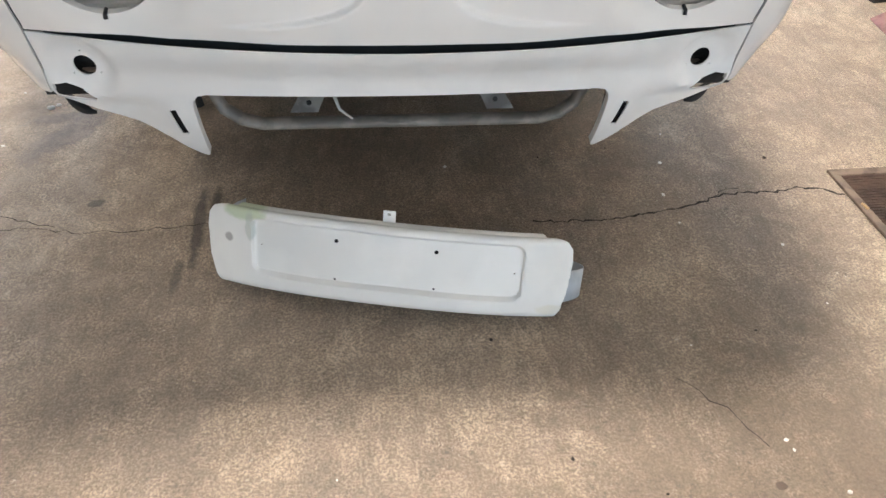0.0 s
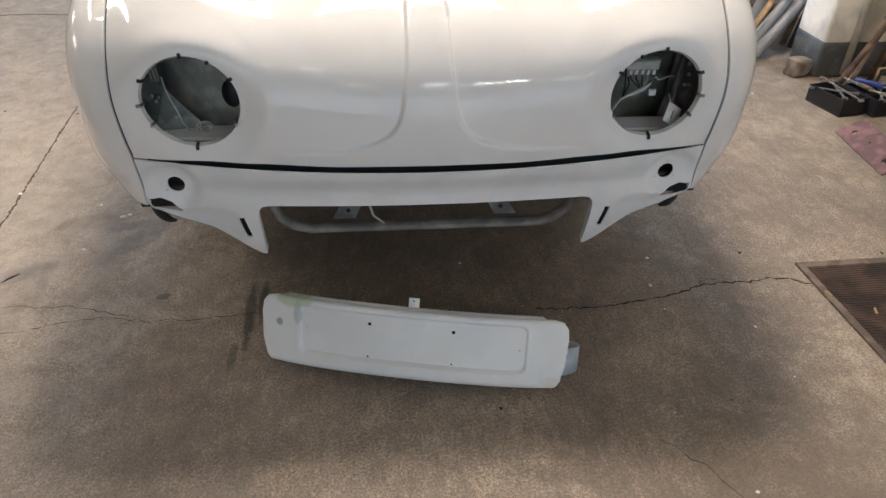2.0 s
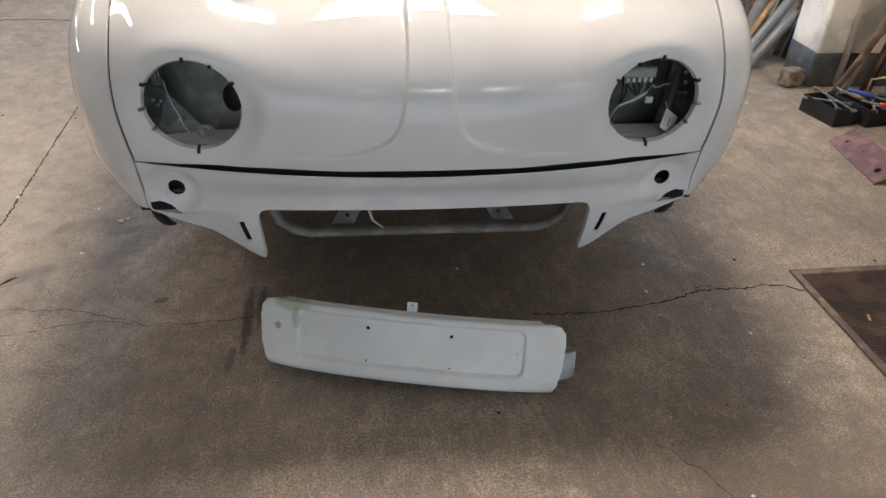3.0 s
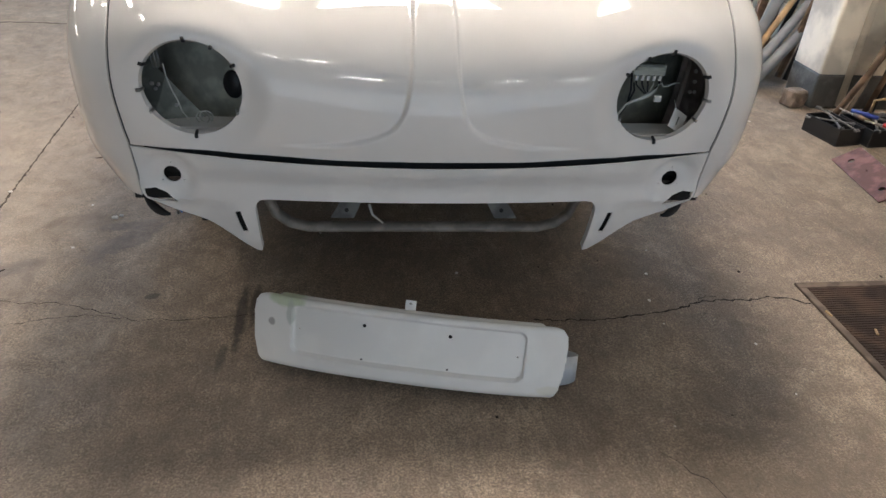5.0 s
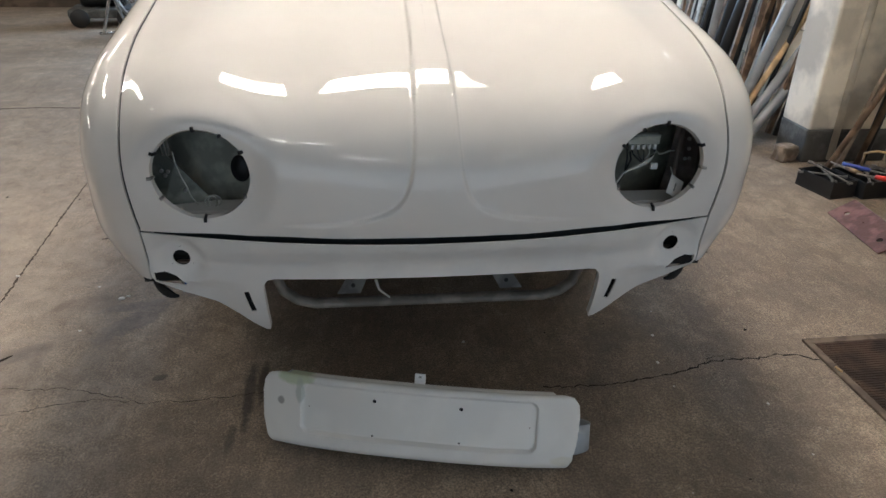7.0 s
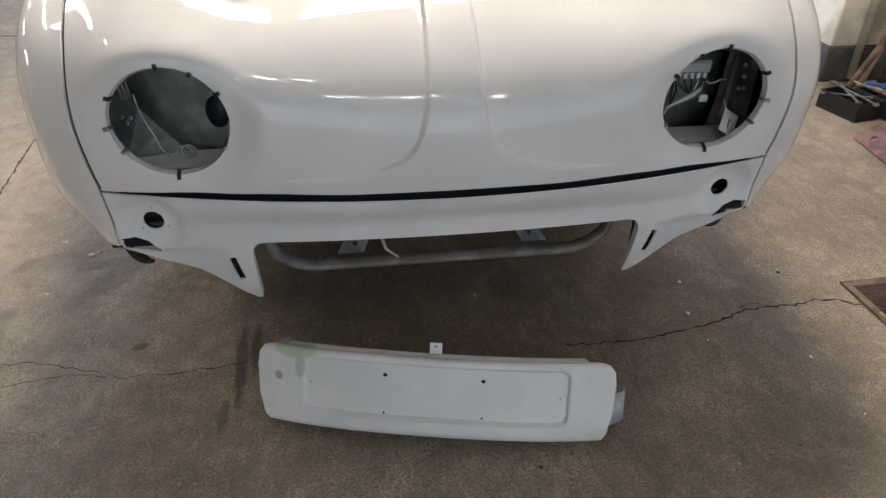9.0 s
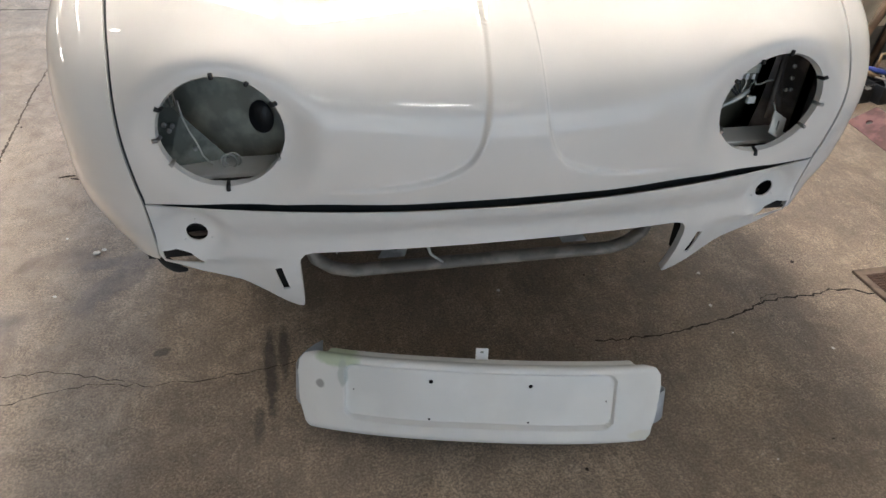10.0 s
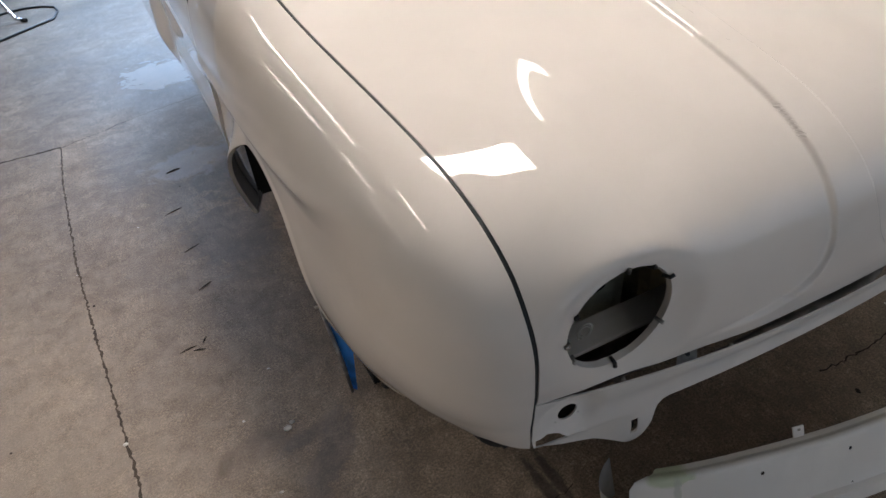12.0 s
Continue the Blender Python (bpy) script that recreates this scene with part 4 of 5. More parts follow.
for x0, z0 in ((0.420, 0.660), (0.428, 0.640)):
    part("wire", tube_bm([(x0, 0.082, z0), (x0 + 0.002, 0.075, 0.625), (0.414, 0.06, 0.600), (0.398, 0.05, 0.580), (0.380, 0.04, 0.572)], 0.002, 6), BLACK, car, smooth=True)
part("stay_rod", tube_bm([(0.523, 0.060, 0.575), (0.532, 0.074, 0.625), (0.545, 0.092, 0.690)], 0.005, 8), RUST, car, smooth=True)
tag = part("paper_tag", box_bm(-0.017, -0.001, -0.021, 0.017, 0.001, 0.021), PAPER, car, "white paper tag")
tag.matrix_basis = pose(0.506, 0.006, 0.586, -35, 32, 0)
part("tag_marking", box_bm(-0.002, -0.002, -0.010, 0.001, -0.0012, 0.008), INNER_DARK, tag)
part("tag_string", tube_bm([(-0.012, 0, 0.018), (-0.020, 0.002, 0.030), (-0.022, 0.006, 0.038)], 0.0014, 5), WHITE_WIRE, tag, smooth=True)
for dx, dz in ((0.546, 0.628), (0.556, 0.628), (0.551, 0.65), (0.548, 0.672)):
    part("bolt", lathe_bm([(0.004, 0), (0.004, 0.004), (0.0025, 0.005), (0, 0.005)], (dx, 0.066, dz), (0, -1, 0), 8), STEEL, car)

# front hubs
for m in (-1, 1):
    hub = part("front_hub", lathe_bm([(0, 0), (0.035, 0), (0.04, 0.02), (0.105, 0.03), (0.115, 0.05), (0.115, 0.085), (0.0, 0.09)], (m * 0.69, 0.83, 0.26), (-m, 0, 0), 28), HUB, car, "bare brake drum without wheel", smooth=True)
    for k in range(3):
        a = 2 * math.pi * k / 3 + 0.4
        part("wheel_stud", tube_bm([(m * 0.66, 0.83 + 0.085 * math.cos(a), 0.26 + 0.085 * math.sin(a)), (m * 0.735, 0.83 + 0.085 * math.cos(a), 0.26 + 0.085 * math.sin(a))], 0.007, 8), CHROME, hub, smooth=True)

for m in (-1, 1):
    part("tie_rod_nut", lathe_bm([(0, 0), (0.011, 0), (0.014, 0.008), (0.014, 0.022), (0.007, 0.026), (0.007, 0.045), (0, 0.047)], (m * 0.715, 0.868, 0.205), (0, 0, -1), 10), CHROME, car, "bright steering joint nut")
    part("lower_lip", tube_bm([(m * (0.622 - 0.058 * k / 8), 0.125 - 0.03 * math.sin(math.pi * k / 16), 0.340 - 0.026 * math.sin(math.pi * k / 16)) for k in range(9)], [0.003, 0.006, 0.0085, 0.0095, 0.0095, 0.009, 0.0075, 0.005, 0.003], 8), UNDER, car, smooth=True)

# ---- stands that carry the shell ----
def shell_stand(x, y):
    st = new("axle_stand")
    st.location = (x, y, 0)
    s = 1 if x > 0 else -1
    # legs are coloured black to hold the shade under the car
    for dy in (-0.07, 0.07):
        for dx in (-0.08, 0.03):
            part("leg", tube_bm([(s * dx, dy, 0.0), (s * dx * 0.35, dy * 0.4, 0.27)], [0.016, 0.012], 6), UNDER, st, "steel leg coloured black for the shade")
    bm = bmesh.new()
    a = [bm.verts.new(p) for p in ((s * 0.117, -0.036, 0.008), (s * 0.106, -0.048, 0.008), (s * 0.092, -0.045, 0.14), (s * 0.102, -0.030, 0.262), (s * 0.131, 0.004, 0.262))]
    bm.faces.new(a)
    bmesh.ops.solidify(bm, geom=bm.faces[:], thickness=0.004)
    part("side_plate", bm, BLUE, st, "blue painted side plate")
    part("release_lever", tube_bm([(s * 0.119, -0.045, 0.004), (s * 0.123, -0.038, 0.10), (s * 0.134, 0.005, 0.262)], [0.004, 0.006, 0.005], 8), STEEL, st, "worn steel lever", smooth=True)
    # front plate and base ring: shaded side of the stand painted black
    bm = bmesh.new()
    a = [bm.verts.new(p) for p in ((-0.06, -0.05, 0.01), (0.06, -0.05, 0.01), (0.04, -0.03, 0.27), (-0.04, -0.03, 0.27))]
    bm.faces.new(a)
    bmesh.ops.solidify(bm, geom=bm.faces[:], thickness=0.004)
    part("front_plate", bm, UNDER, st, "steel front plate coloured black for the shade")
    part("base_ring", box_bm(-0.06, -0.05, 0, 0.06, 0.075, 0.012, 0.004), UNDER, st)
    part("saddle", box_bm(-0.05, -0.05, 0.26, 0.05, 0.05, 0.298, 0.006), STEEL, st)
    return tagged(st, "blue steel axle stand under the car shell", "axle stand", group="stands under the car")


for x, y in ((-0.603, 0.70), (0.56, 1.05), (-0.55, 2.9), (0.55, 2.9)):
    shell_stand(x, y)

# ---- the loose number plate panel on the floor ----
def sheet(name, outline, holes, step, place, mat, parent, label="", rim=0.0015):
    """A pressed sheet: an outline in (u, v) with holes, bent by place(u, v)."""
    from mathutils.geometry import delaunay_2d_cdt
    loops = [even(np.array(outline, float), step)] + [np.array(h, float) for h in holes]
    lo, hi = loops[0].min(0), loops[0].max(0)
    gx, gy = np.meshgrid(np.arange(lo[0], hi[0], step), np.arange(lo[1], hi[1], step))
    g = np.stack([gx.ravel(), gy.ravel()], -1)
    keep = inside_poly(g, loops[0])
    for h in loops[1:]:
        keep &= ~inside_poly(g, h)
    g, edge = g[keep], np.concatenate(loops)
    g = g[np.array([np.min(((edge - q) ** 2).sum(1)) for q in g]) > (0.4 * step) ** 2]
    pts, edges, base = np.concatenate([edge, g]), [], 0
    for lp in loops:
        edges += [(base + i, base + (i + 1) % len(lp)) for i in range(len(lp))]
        base += len(lp)
    v, _, f, _, _, _ = delaunay_2d_cdt([Vector(q) for q in pts], edges, [], 0, 1e-7)
    v, f = np.array([tuple(q) for q in v]), np.array([list(t) for t in f])
    mid = v[f].mean(1)
    ok = inside_poly(mid, loops[0])
    for h in loops[1:]:
        ok &= ~inside_poly(mid, h)
    p = np.array([place(a, b) for a, b in v])
    me = mesh_of(name, p, f[ok], mat, True)
    bm = bmesh.new()
    bm.from_mesh(me)
    bmesh.ops.recalc_face_normals(bm, faces=bm.faces)
    bmesh.ops.solidify(bm, geom=bm.faces[:], thickness=rim)
    for e in bm.edges:
        e.smooth = e.calc_face_angle(0) < 0.7
    bm.to_mesh(me)
    bm.free()
    ob = new(name, me)
    ob.parent = parent
    if label:
        ob["label"] = label
    return ob


def bump01(a, b, v):
    t = min(1.0, max(0.0, (v - a) / (b - a)))
    return t * t * (3 - 2 * t)


def plate_place(u, v):
    """Face upright from v = 0 to 0.15; above it a step and a flange that runs back; below it the rolled lip."""
    bow = 0.044 * (abs(u) / 0.35) ** 2.6 + 0.0012 * math.sin(u * 23 + 1.0) * math.sin(v * 31)
    du, dv = abs(u) - 0.257, abs(v - 0.083) - 0.054
    corner = math.hypot(max(du + 0.02, 0), max(dv + 0.02, 0)) - 0.02
    dent = 0.0105 * (1 - bump01(-0.0028, 0.0028, corner))
    back, up = bow + dent, v
    if v > 0.143:
        t = v - 0.143
        up = 0.143 + 0.010 * math.sin(min(t / 0.016, 1) * math.pi / 2) - 0.004 * bump01(0.018, 0.024, t) + 0.005 * bump01(0.030, 0.036, t)
        back = back + 0.010 * (1 - math.cos(min(t / 0.016, 1) * math.pi / 2)) + max(0, t - 0.016)
    if v < 0.008:
        t = 0.008 - v
        up = 0.008 - 0.016 * math.sin(min(t / 0.025, 1) * math.pi / 2) - max(0, t - 0.025) * 0.25
        back = back + 0.016 * (1 - math.cos(min(t / 0.025, 1) * math.pi / 2)) + max(0, t - 0.025) * 0.95
    return (u, back, up)


def plate_paint():
    m = material("patched_white_paint", (0.77, 0.765, 0.73), 0.4, coat=0.2, var=0.03, scale=9, bump=0.05, bump_scale=20)
    n, l = m.node_tree.nodes, m.node_tree.links
    p = n["Principled BSDF"]
    src = p.inputs["Base Color"].links[0].from_socket
    tex = n.new("ShaderNodeTexCoord")
    wob = n.new("ShaderNodeTexNoise")
    wob.inputs["Scale"].default_value = 30
    l.new(tex.outputs["Object"], wob.inputs["Vector"])
    for x, z, rx, rz, colour, amount in ((-0.275, 0.150, 0.044, 0.022, (0.50, 0.58, 0.40), 0.85), (-0.262, 0.120, 0.010, 0.03, (0.42, 0.47, 0.42), 0.6), (-0.308, 0.092, 0.010, 0.010, (0.22, 0.20, 0.18), 0.7), (0.318, 0.012, 0.03, 0.012, (0.62, 0.58, 0.42), 0.4)):
        mp = n.new("ShaderNodeMapping")
        mp.vector_type = "TEXTURE"
        mp.inputs["Location"].default_value = (x, 0, z)
        mp.inputs["Scale"].default_value = (rx, 10, rz)
        l.new(tex.outputs["Object"], mp.inputs["Vector"])
        ln = n.new("ShaderNodeVectorMath")
        ln.operation = "LENGTH"
        l.new(mp.outputs[0], ln.inputs[0])
        ad = n.new("ShaderNodeMath")
        ad.operation = "MULTIPLY_ADD"
        ad.inputs[1].default_value = 1.2
        l.new(wob.outputs["Fac"], ad.inputs[0])
        l.new(ln.outputs["Value"], ad.inputs[2])
        mr = n.new("ShaderNodeMapRange")
        mr.inputs["From Min"].default_value, mr.inputs["From Max"].default_value = 1.3, 1.65
        mr.inputs["To Min"].default_value, mr.inputs["To Max"].default_value = amount, 0
        l.new(ad.outputs[0], mr.inputs["Value"])
        mx = n.new("ShaderNodeMix")
        mx.data_type = "RGBA"
        l.new(mr.outputs[0], mx.inputs[0])
        l.new(src, mx.inputs[6])
        mx.inputs[7].default_value = (*colour, 1)
        src = mx.outputs[2]
    l.new(src, p.inputs["Base Color"])
    return m


plate = new("plate_panel")
plate.matrix_basis = pose(-0.0475 - 0.0385 * math.sin(radians(12.5)), -0.1335 - 0.0385 * math.cos(radians(12.5)) - 0.005, 0.050, -23, 0, -12.5)
tagged(plate, "white painted curved number plate panel resting on the floor", "car panel")
outline = [(-0.305, -0.045), (-0.322, -0.012), (-0.337, 0.010), (-0.348, 0.05), (-0.352, 0.11), (-0.349, 0.134), (-0.338, 0.149), (-0.316, 0.158), (-0.285, 0.182), (0.285, 0.182), (0.314, 0.158), (0.334, 0.149), (0.345, 0.134), (0.348, 0.11), (0.344, 0.05), (0.335, 0.010), (0.322, -0.012), (0.305, -0.045)]


def ring(u, v, r, n=12):
    return [(u + r * math.cos(2 * math.pi * i / n), v + r * math.sin(2 * math.pi * i / n)) for i in range(n)]


holes = [ring(-0.094, 0.112, 0.0042), ring(0.094, 0.111, 0.0042), ring(-0.095, 0.036, 0.0024), ring(0.094, 0.037, 0.0024), ring(-0.242, 0.083, 0.0018), ring(0.242, 0.080, 0.0018)]
sheet("face", outline, holes, 0.0037, plate_place, plate_paint(), plate, "white pressed face with a plate recess and drilled holes")
part("backing", box_bm(-0.22, 0.070, -0.022, 0.22, 0.076, 0.10), UNDER, plate)
bm = box_bm(-0.012, 0.030, 0.150, 0.012, 0.034, 0.176, 0.0015)
tab = part("tab", bm, PRIMER, plate, "white fixing tab with a slot")
part("tab_hole", box_bm(-0.003, 0.0285, 0.167, 0.003, 0.0296, 0.171), INNER, tab)
for m in (-1, 1):
    bm = bmesh.new()
    rows = []
    for k in range(13):
        a = math.pi * k / 12
        x, y = 0.334 + 0.046 * math.sin(a) ** 0.8, 0.066 + 0.095 * k / 12
        if m < 0:
            x, y = -0.330 - 0.046 * math.sin(a) ** 0.8, 0.085 + 0.10 * k / 12
        h0, h1 = 0.014 + 0.012 * k / 12, 0.080 - 0.006 * k / 12
        if m < 0:
            h0, h1 = 0.004 + 0.030 * k / 12, 0.076 + 0.046 * (k / 12) ** 2
        rows.append((bm.verts.new((x, y, h0)), bm.verts.new((x, y, h1))))
    for (a, b), (c, d) in zip(rows[:-1], rows[1:]):
        bm.faces.new((a, c, d, b))
    bmesh.ops.recalc_face_normals(bm, faces=bm.faces)
    bmesh.ops.solidify(bm, geom=bm.faces[:], thickness=0.0015)
    part("end_bracket", bm, STRAP, plate, "curved end strap in a shaded blue-grey", smooth=True)

# ---- floor details ----
def ribbon(name, pts, width, label, seed, mat=None, jag=0.006, step=0.02):
    """A crack: an uneven dark groove along points."""
    rnd = random.Random(seed)
    line = []
    for (x0, y0), (x1, y1) in zip(pts[:-1], pts[1:]):
        k = max(1, int(math.hypot(x1 - x0, y1 - y0) / step))
        line += [(x0 + (x1 - x0) * i / k + rnd.uniform(-jag, jag), y0 + (y1 - y0) * i / k + rnd.uniform(-jag, jag)) for i in range(k)]
    line.append(pts[-1])
    bm = bmesh.new()
    rows = []
    for i, (x, y) in enumerate(line):
        a, b = line[max(0, i - 1)], line[min(len(line) - 1, i + 1)]
        d = Vector((b[0] - a[0], b[1] - a[1])).normalized()
        w = width * rnd.uniform(0.35, 1.25) / 2
        rows.append([bm.verts.new((x - d.y * s * w, y + d.x * s * w, 0.0012)) for s in (-1, 1)])
    for (a, b), (c, d) in zip(rows[:-1], rows[1:]):
        bm.faces.new((a, c, d, b))
    bmesh.ops.recalc_face_normals(bm, faces=bm.faces)
    return part(name, bm, mat or CRACK, floor, label)


ribbon("crack", [(0.30, 0.10), (0.46, 0.097), (0.61, 0.119), (0.70, 0.14), (0.77, 0.17), (0.85, 0.18), (0.92, 0.175), (0.98, 0.192), (1.04, 0.18), (1.09, 0.158)], 0.0062, "dark jagged crack", 1, jag=0.0048, step=0.012)
ribbon("crack", [(0.76, 0.165), (0.80, 0.20), (0.83, 0.195)], 0.003, "fine side crack", 21, jag=0.006, step=0.012)
ribbon("crack", [(-0.40, 0.14), (-0.56, 0.12), (-0.69, 0.12), (-0.85, 0.14), (-1.01, 0.10), (-1.3, 0.11)], 0.0025, "fine crack", 2)
ribbon("crack", [(-0.75, 0.14), (-0.90, 0.19), (-1.06, 0.20), (-1.24, 0.16)], 0.002, "fine crack", 3)
ribbon("crack", [(0.47, -0.35), (0.54, -0.42), (0.585, -0.50)], 0.002, "fine crack", 5)
ribbon("joint", [(-1.12, -2.2), (-1.20, -0.6), (-1.25, 0.29), (-1.265, 0.69), (-1.32, 1.26), (-1.36, 1.75), (-1.385, 2.45), (-1.385, 2.84)], 0.008, "dirty floor joint", 6, mat=JOINT, jag=0.0035, step=0.011)
ribbon("joint", [(-1.385, 2.84), (-1.2, 2.90), (-1.05, 2.96), (-0.89, 3.0), (-0.3, 3.1), (0.8, 3.1)], 0.005, "dirty floor joint", 7, mat=JOINT)
ribbon("joint", [(-3.6, 2.75), (-2.06, 2.88), (-1.385, 2.84)], 0.02, "faint floor joint", 8, mat=JOINT)
ribbon("crack", [(-2.1, 0.42), (-1.7, 0.36), (-1.26, 0.44)], 0.004, "fine crack", 9)

rng = random.Random(11)
for k in range(70):
    x, y = rng.uniform(-1.8, 1.6), rng.uniform(-0.9, 2.4)
    pale = rng.random() < 0.45
    r = rng.uniform(0.002, 0.0055)
    bm = bmesh.new()
    bmesh.ops.create_icosphere(bm, subdivisions=1, radius=r, matrix=Matrix.Translation((x, y, r * 0.35)) @ Matrix.Diagonal((1, rng.uniform(0.6, 1.6), 0.5, 1)))
    for v in bm.verts:
        v.co += Vector((rng.uniform(-1, 1), rng.uniform(-1, 1), 0)) * r * 0.3
    chip = part("grit", bm, PAPER if pale else CRACK, floor)
for x, y, r in ((-0.905, 0.63, 0.012), (-0.89, 0.645, 0.008), (0.62, -0.49, 0.005), (0.68, -0.59, 0.005), (-1.28, 0.80, 0.008)):
    bm = bmesh.new()
    bmesh.ops.create_icosphere(bm, subdivisions=1, radius=r, matrix=Matrix.Translation((x, y, r * 0.3)) @ Matrix.Diagonal((1, 0.8, 0.4, 1)))
    part("paint_flake", bm, PAPER, floor, "white flake")
for x, y, l, a in ((-1.08, 1.07, 0.05, 10), (-1.03, 1.085, 0.03, 60), (-1.05, 1.05, 0.035, -20), (-0.98, 1.6, 0.06, 25), (-1.0, 1.9, 0.07, 20), (-0.95, 2.25, 0.06, 15), (-0.98, 1.35, 0.05, 30), (-1.12, 0.33, 0.05, 50)):
    c, s = math.cos(radians(a)) * l, math.sin(radians(a)) * l
    part("scuff", tube_bm([(x - c / 2, y - s / 2, 0.001), (x, y, 0.002), (x + c / 2, y + s / 2, 0.001)], [0.001, 0.003, 0.001], 5), CRACK, floor)

# ---- brown ribbed door mat ----
mat_ob = new("floor_mat")
mat_ob.matrix_basis = pose(1.09, 0.25, 0.0005, 0, 0, 1.5)
tagged(mat_ob, "brown ribbed floor mat with a worn rubber edge", "mat")
bm = box_bm(0, -0.95, 0, 0.62, -0.925, 0.008, 0.002)
box_bm(0, -0.025, 0, 0.62, 0, 0.008, 0.002, bm)
box_bm(0, -0.925, 0, 0.022, -0.025, 0.008, 0.002, bm)
box_bm(0.598, -0.925, 0, 0.62, -0.025, 0.008, 0.002, bm)
part("edge", bm, MAT_EDGE, mat_ob, "worn brown rubber edge")
bm = bmesh.new()
for k in range(90):
    y = -0.92 + k * 0.00995
    box_bm(0.022, y, 0, 0.598, y + 0.0065, 0.0075, 0.0, bm)
box_bm(0.022, -0.925, 0, 0.598, -0.025, 0.003, 0.0, bm)
tagged(part("ribbed_top", bm, MAT_PILE, mat_ob, "ribbed brown pile"), kind="stuff")
for x, y, a in ((1.19, 0.02, 70), (1.105, 0.10, 100), (1.25, -0.12, 60)):
    w = part("wood_chip", box_bm(-0.012, -0.003, 0, 0.012, 0.003, 0.004, 0.001), WOOD)
    w.matrix_basis = pose(x, y, 0.0085, 0, 0, a)
    tagged(w, "small wood chip lying on the mat", "wood chip", group="chips on the mat")

# ---- things by the wall with the pillar ----
# red oxide angle iron
angle = new("angle_iron")
angle.matrix_basis = pose(1.797, 0.93, 0.0, 0, 0, -6)
tagged(angle, "rusty red oxide angle iron lying ridge up with bolt holes", "angle iron")
edge = [(-0.185, 0.0), (0.185, 0.0), (0.183, 0.118), (-0.185, 0.120)]
sheet("flange", edge, [ring(-0.12, 0.045, 0.012), ring(0.12, 0.05, 0.012), ring(0.02, 0.06, 0.004)], 0.02, lambda u, v: (-0.092 + 0.82 * v, u, 0.004 + 0.50 * v), RED_RUST, angle, rim=0.006)
sheet("flange", edge, [], 0.02, lambda u, v: (0.092 - 0.72 * v, u, 0.004 + 0.50 * v), RED_RUST, angle, rim=0.006)


def tool_tray(x, y, turn):
    tray = new("tool_tray")
    tray.matrix_basis = pose(x, y, 0, 0, 0, turn)
    w, d, h = 0.13, 0.20, 0.075
    bm = box_bm(-w / 2, -d / 2, 0, w / 2, d / 2, 0.006)
    for a in ((-w / 2, -d / 2, w / 2, -d / 2 + 0.005), (-w / 2, d / 2 - 0.005, w / 2, d / 2), (-w / 2, -d / 2 + 0.005, -w / 2 + 0.005, d / 2 - 0.005), (w / 2 - 0.005, -d / 2 + 0.005, w / 2, d / 2 - 0.005)):
        box_bm(a[0], a[1], 0.006, a[2], a[3], h, 0.0015, bm)
    part("tray_body", bm, BLACK, tray, "black plastic tray")
    part("divider", box_bm(-w / 2 + 0.006, -0.002, 0.007, w / 2 - 0.006, 0.002, h * 0.75), BLACK, tray)
    return tagged(tray, "open black plastic tool tray standing on the floor", "tool tray", group="tool trays")


tool_tray(1.865, 1.37, 12)
tool_tray(2.015, 1.36, 8)
tool_tray(2.155, 1.33, 4)


def spanner(x, y, z, length, turn, tilt, mat, label):
    w = new("spanner")
    w.matrix_basis = pose(x, y, z, tilt, 0, turn)
    part("shaft", box_bm(-0.005, -length / 2, -0.003, 0.005, length / 2, 0.003, 0.002), mat, w)
    bm = lathe_bm([(0.006, -0.004), (0.013, -0.004), (0.013, 0.004), (0.006, 0.004), (0.006, -0.004)], (0, length / 2 + 0.008, 0), (0, 0, 1), 14)
    part("ring_end", bm, mat, w)
    bm = box_bm(-0.012, -length / 2 - 0.014, -0.004, -0.005, -length / 2 + 0.002, 0.004, 0.001)
    box_bm(0.005, -length / 2 - 0.014, -0.004, 0.012, -length / 2 + 0.002, 0.004, 0.001, bm)
    part("open_end", bm, mat, w)
    return tagged(w, label, "spanner", group="hand tools")


for x, y, z, l, a, t in ((1.865, 1.36, 0.085, 0.19, 20, 8), (1.85, 1.38, 0.072, 0.16, 50, -4), (1.88, 1.40, 0.066, 0.15, -10, 5), (2.0, 1.36, 0.08, 0.17, 35, 6), (2.03, 1.33, 0.07, 0.14, -30, 0), (2.14, 1.34, 0.08, 0.16, 15, 5)):
    spanner(x, y, z, l, a, t, STEEL, "worn steel spanner lying in a tool tray")


def grip_tool(name, p0, p1, r, mat, tip, label, category):
    t = new(name)
    part("handle", tube_bm([p0, tuple((Vector(p0) * 0.4 + Vector(p1) * 0.6)), p1], [r * 0.8, r, r * 0.75], 10), mat, t, smooth=True)
    d = (Vector(p1) - Vector(p0)).normalized()
    part("blade", tube_bm([p1, tuple(Vector(p1) + d * tip)], r * 0.35, 8), STEEL, t)
    return tagged(t, label, category, group="hand tools")


grip_tool("screwdriver", (2.07, 1.20, 0.10), (2.00, 1.26, 0.10), 0.012, RED, 0.07, "red-handled screwdriver lying across a tool tray", "screwdriver")
grip_tool("screwdriver", (1.98, 1.45, 0.092), (2.06, 1.37, 0.088), 0.011, BLUE_GRIP, 0.06, "blue-handled screwdriver lying in a tool tray", "screwdriver")
grip_tool("file_handle", (1.99, 1.33, 0.088), (1.97, 1.41, 0.088), 0.011, DARK_WOOD, 0.08, "brown wooden-handled file lying in a tool tray", "file")
grip_tool("screwdriver", (2.20, 1.22, 0.095), (2.10, 1.27, 0.09), 0.013, RED, 0.06, "red-handled screwdriver lying across a tool tray", "screwdriver")

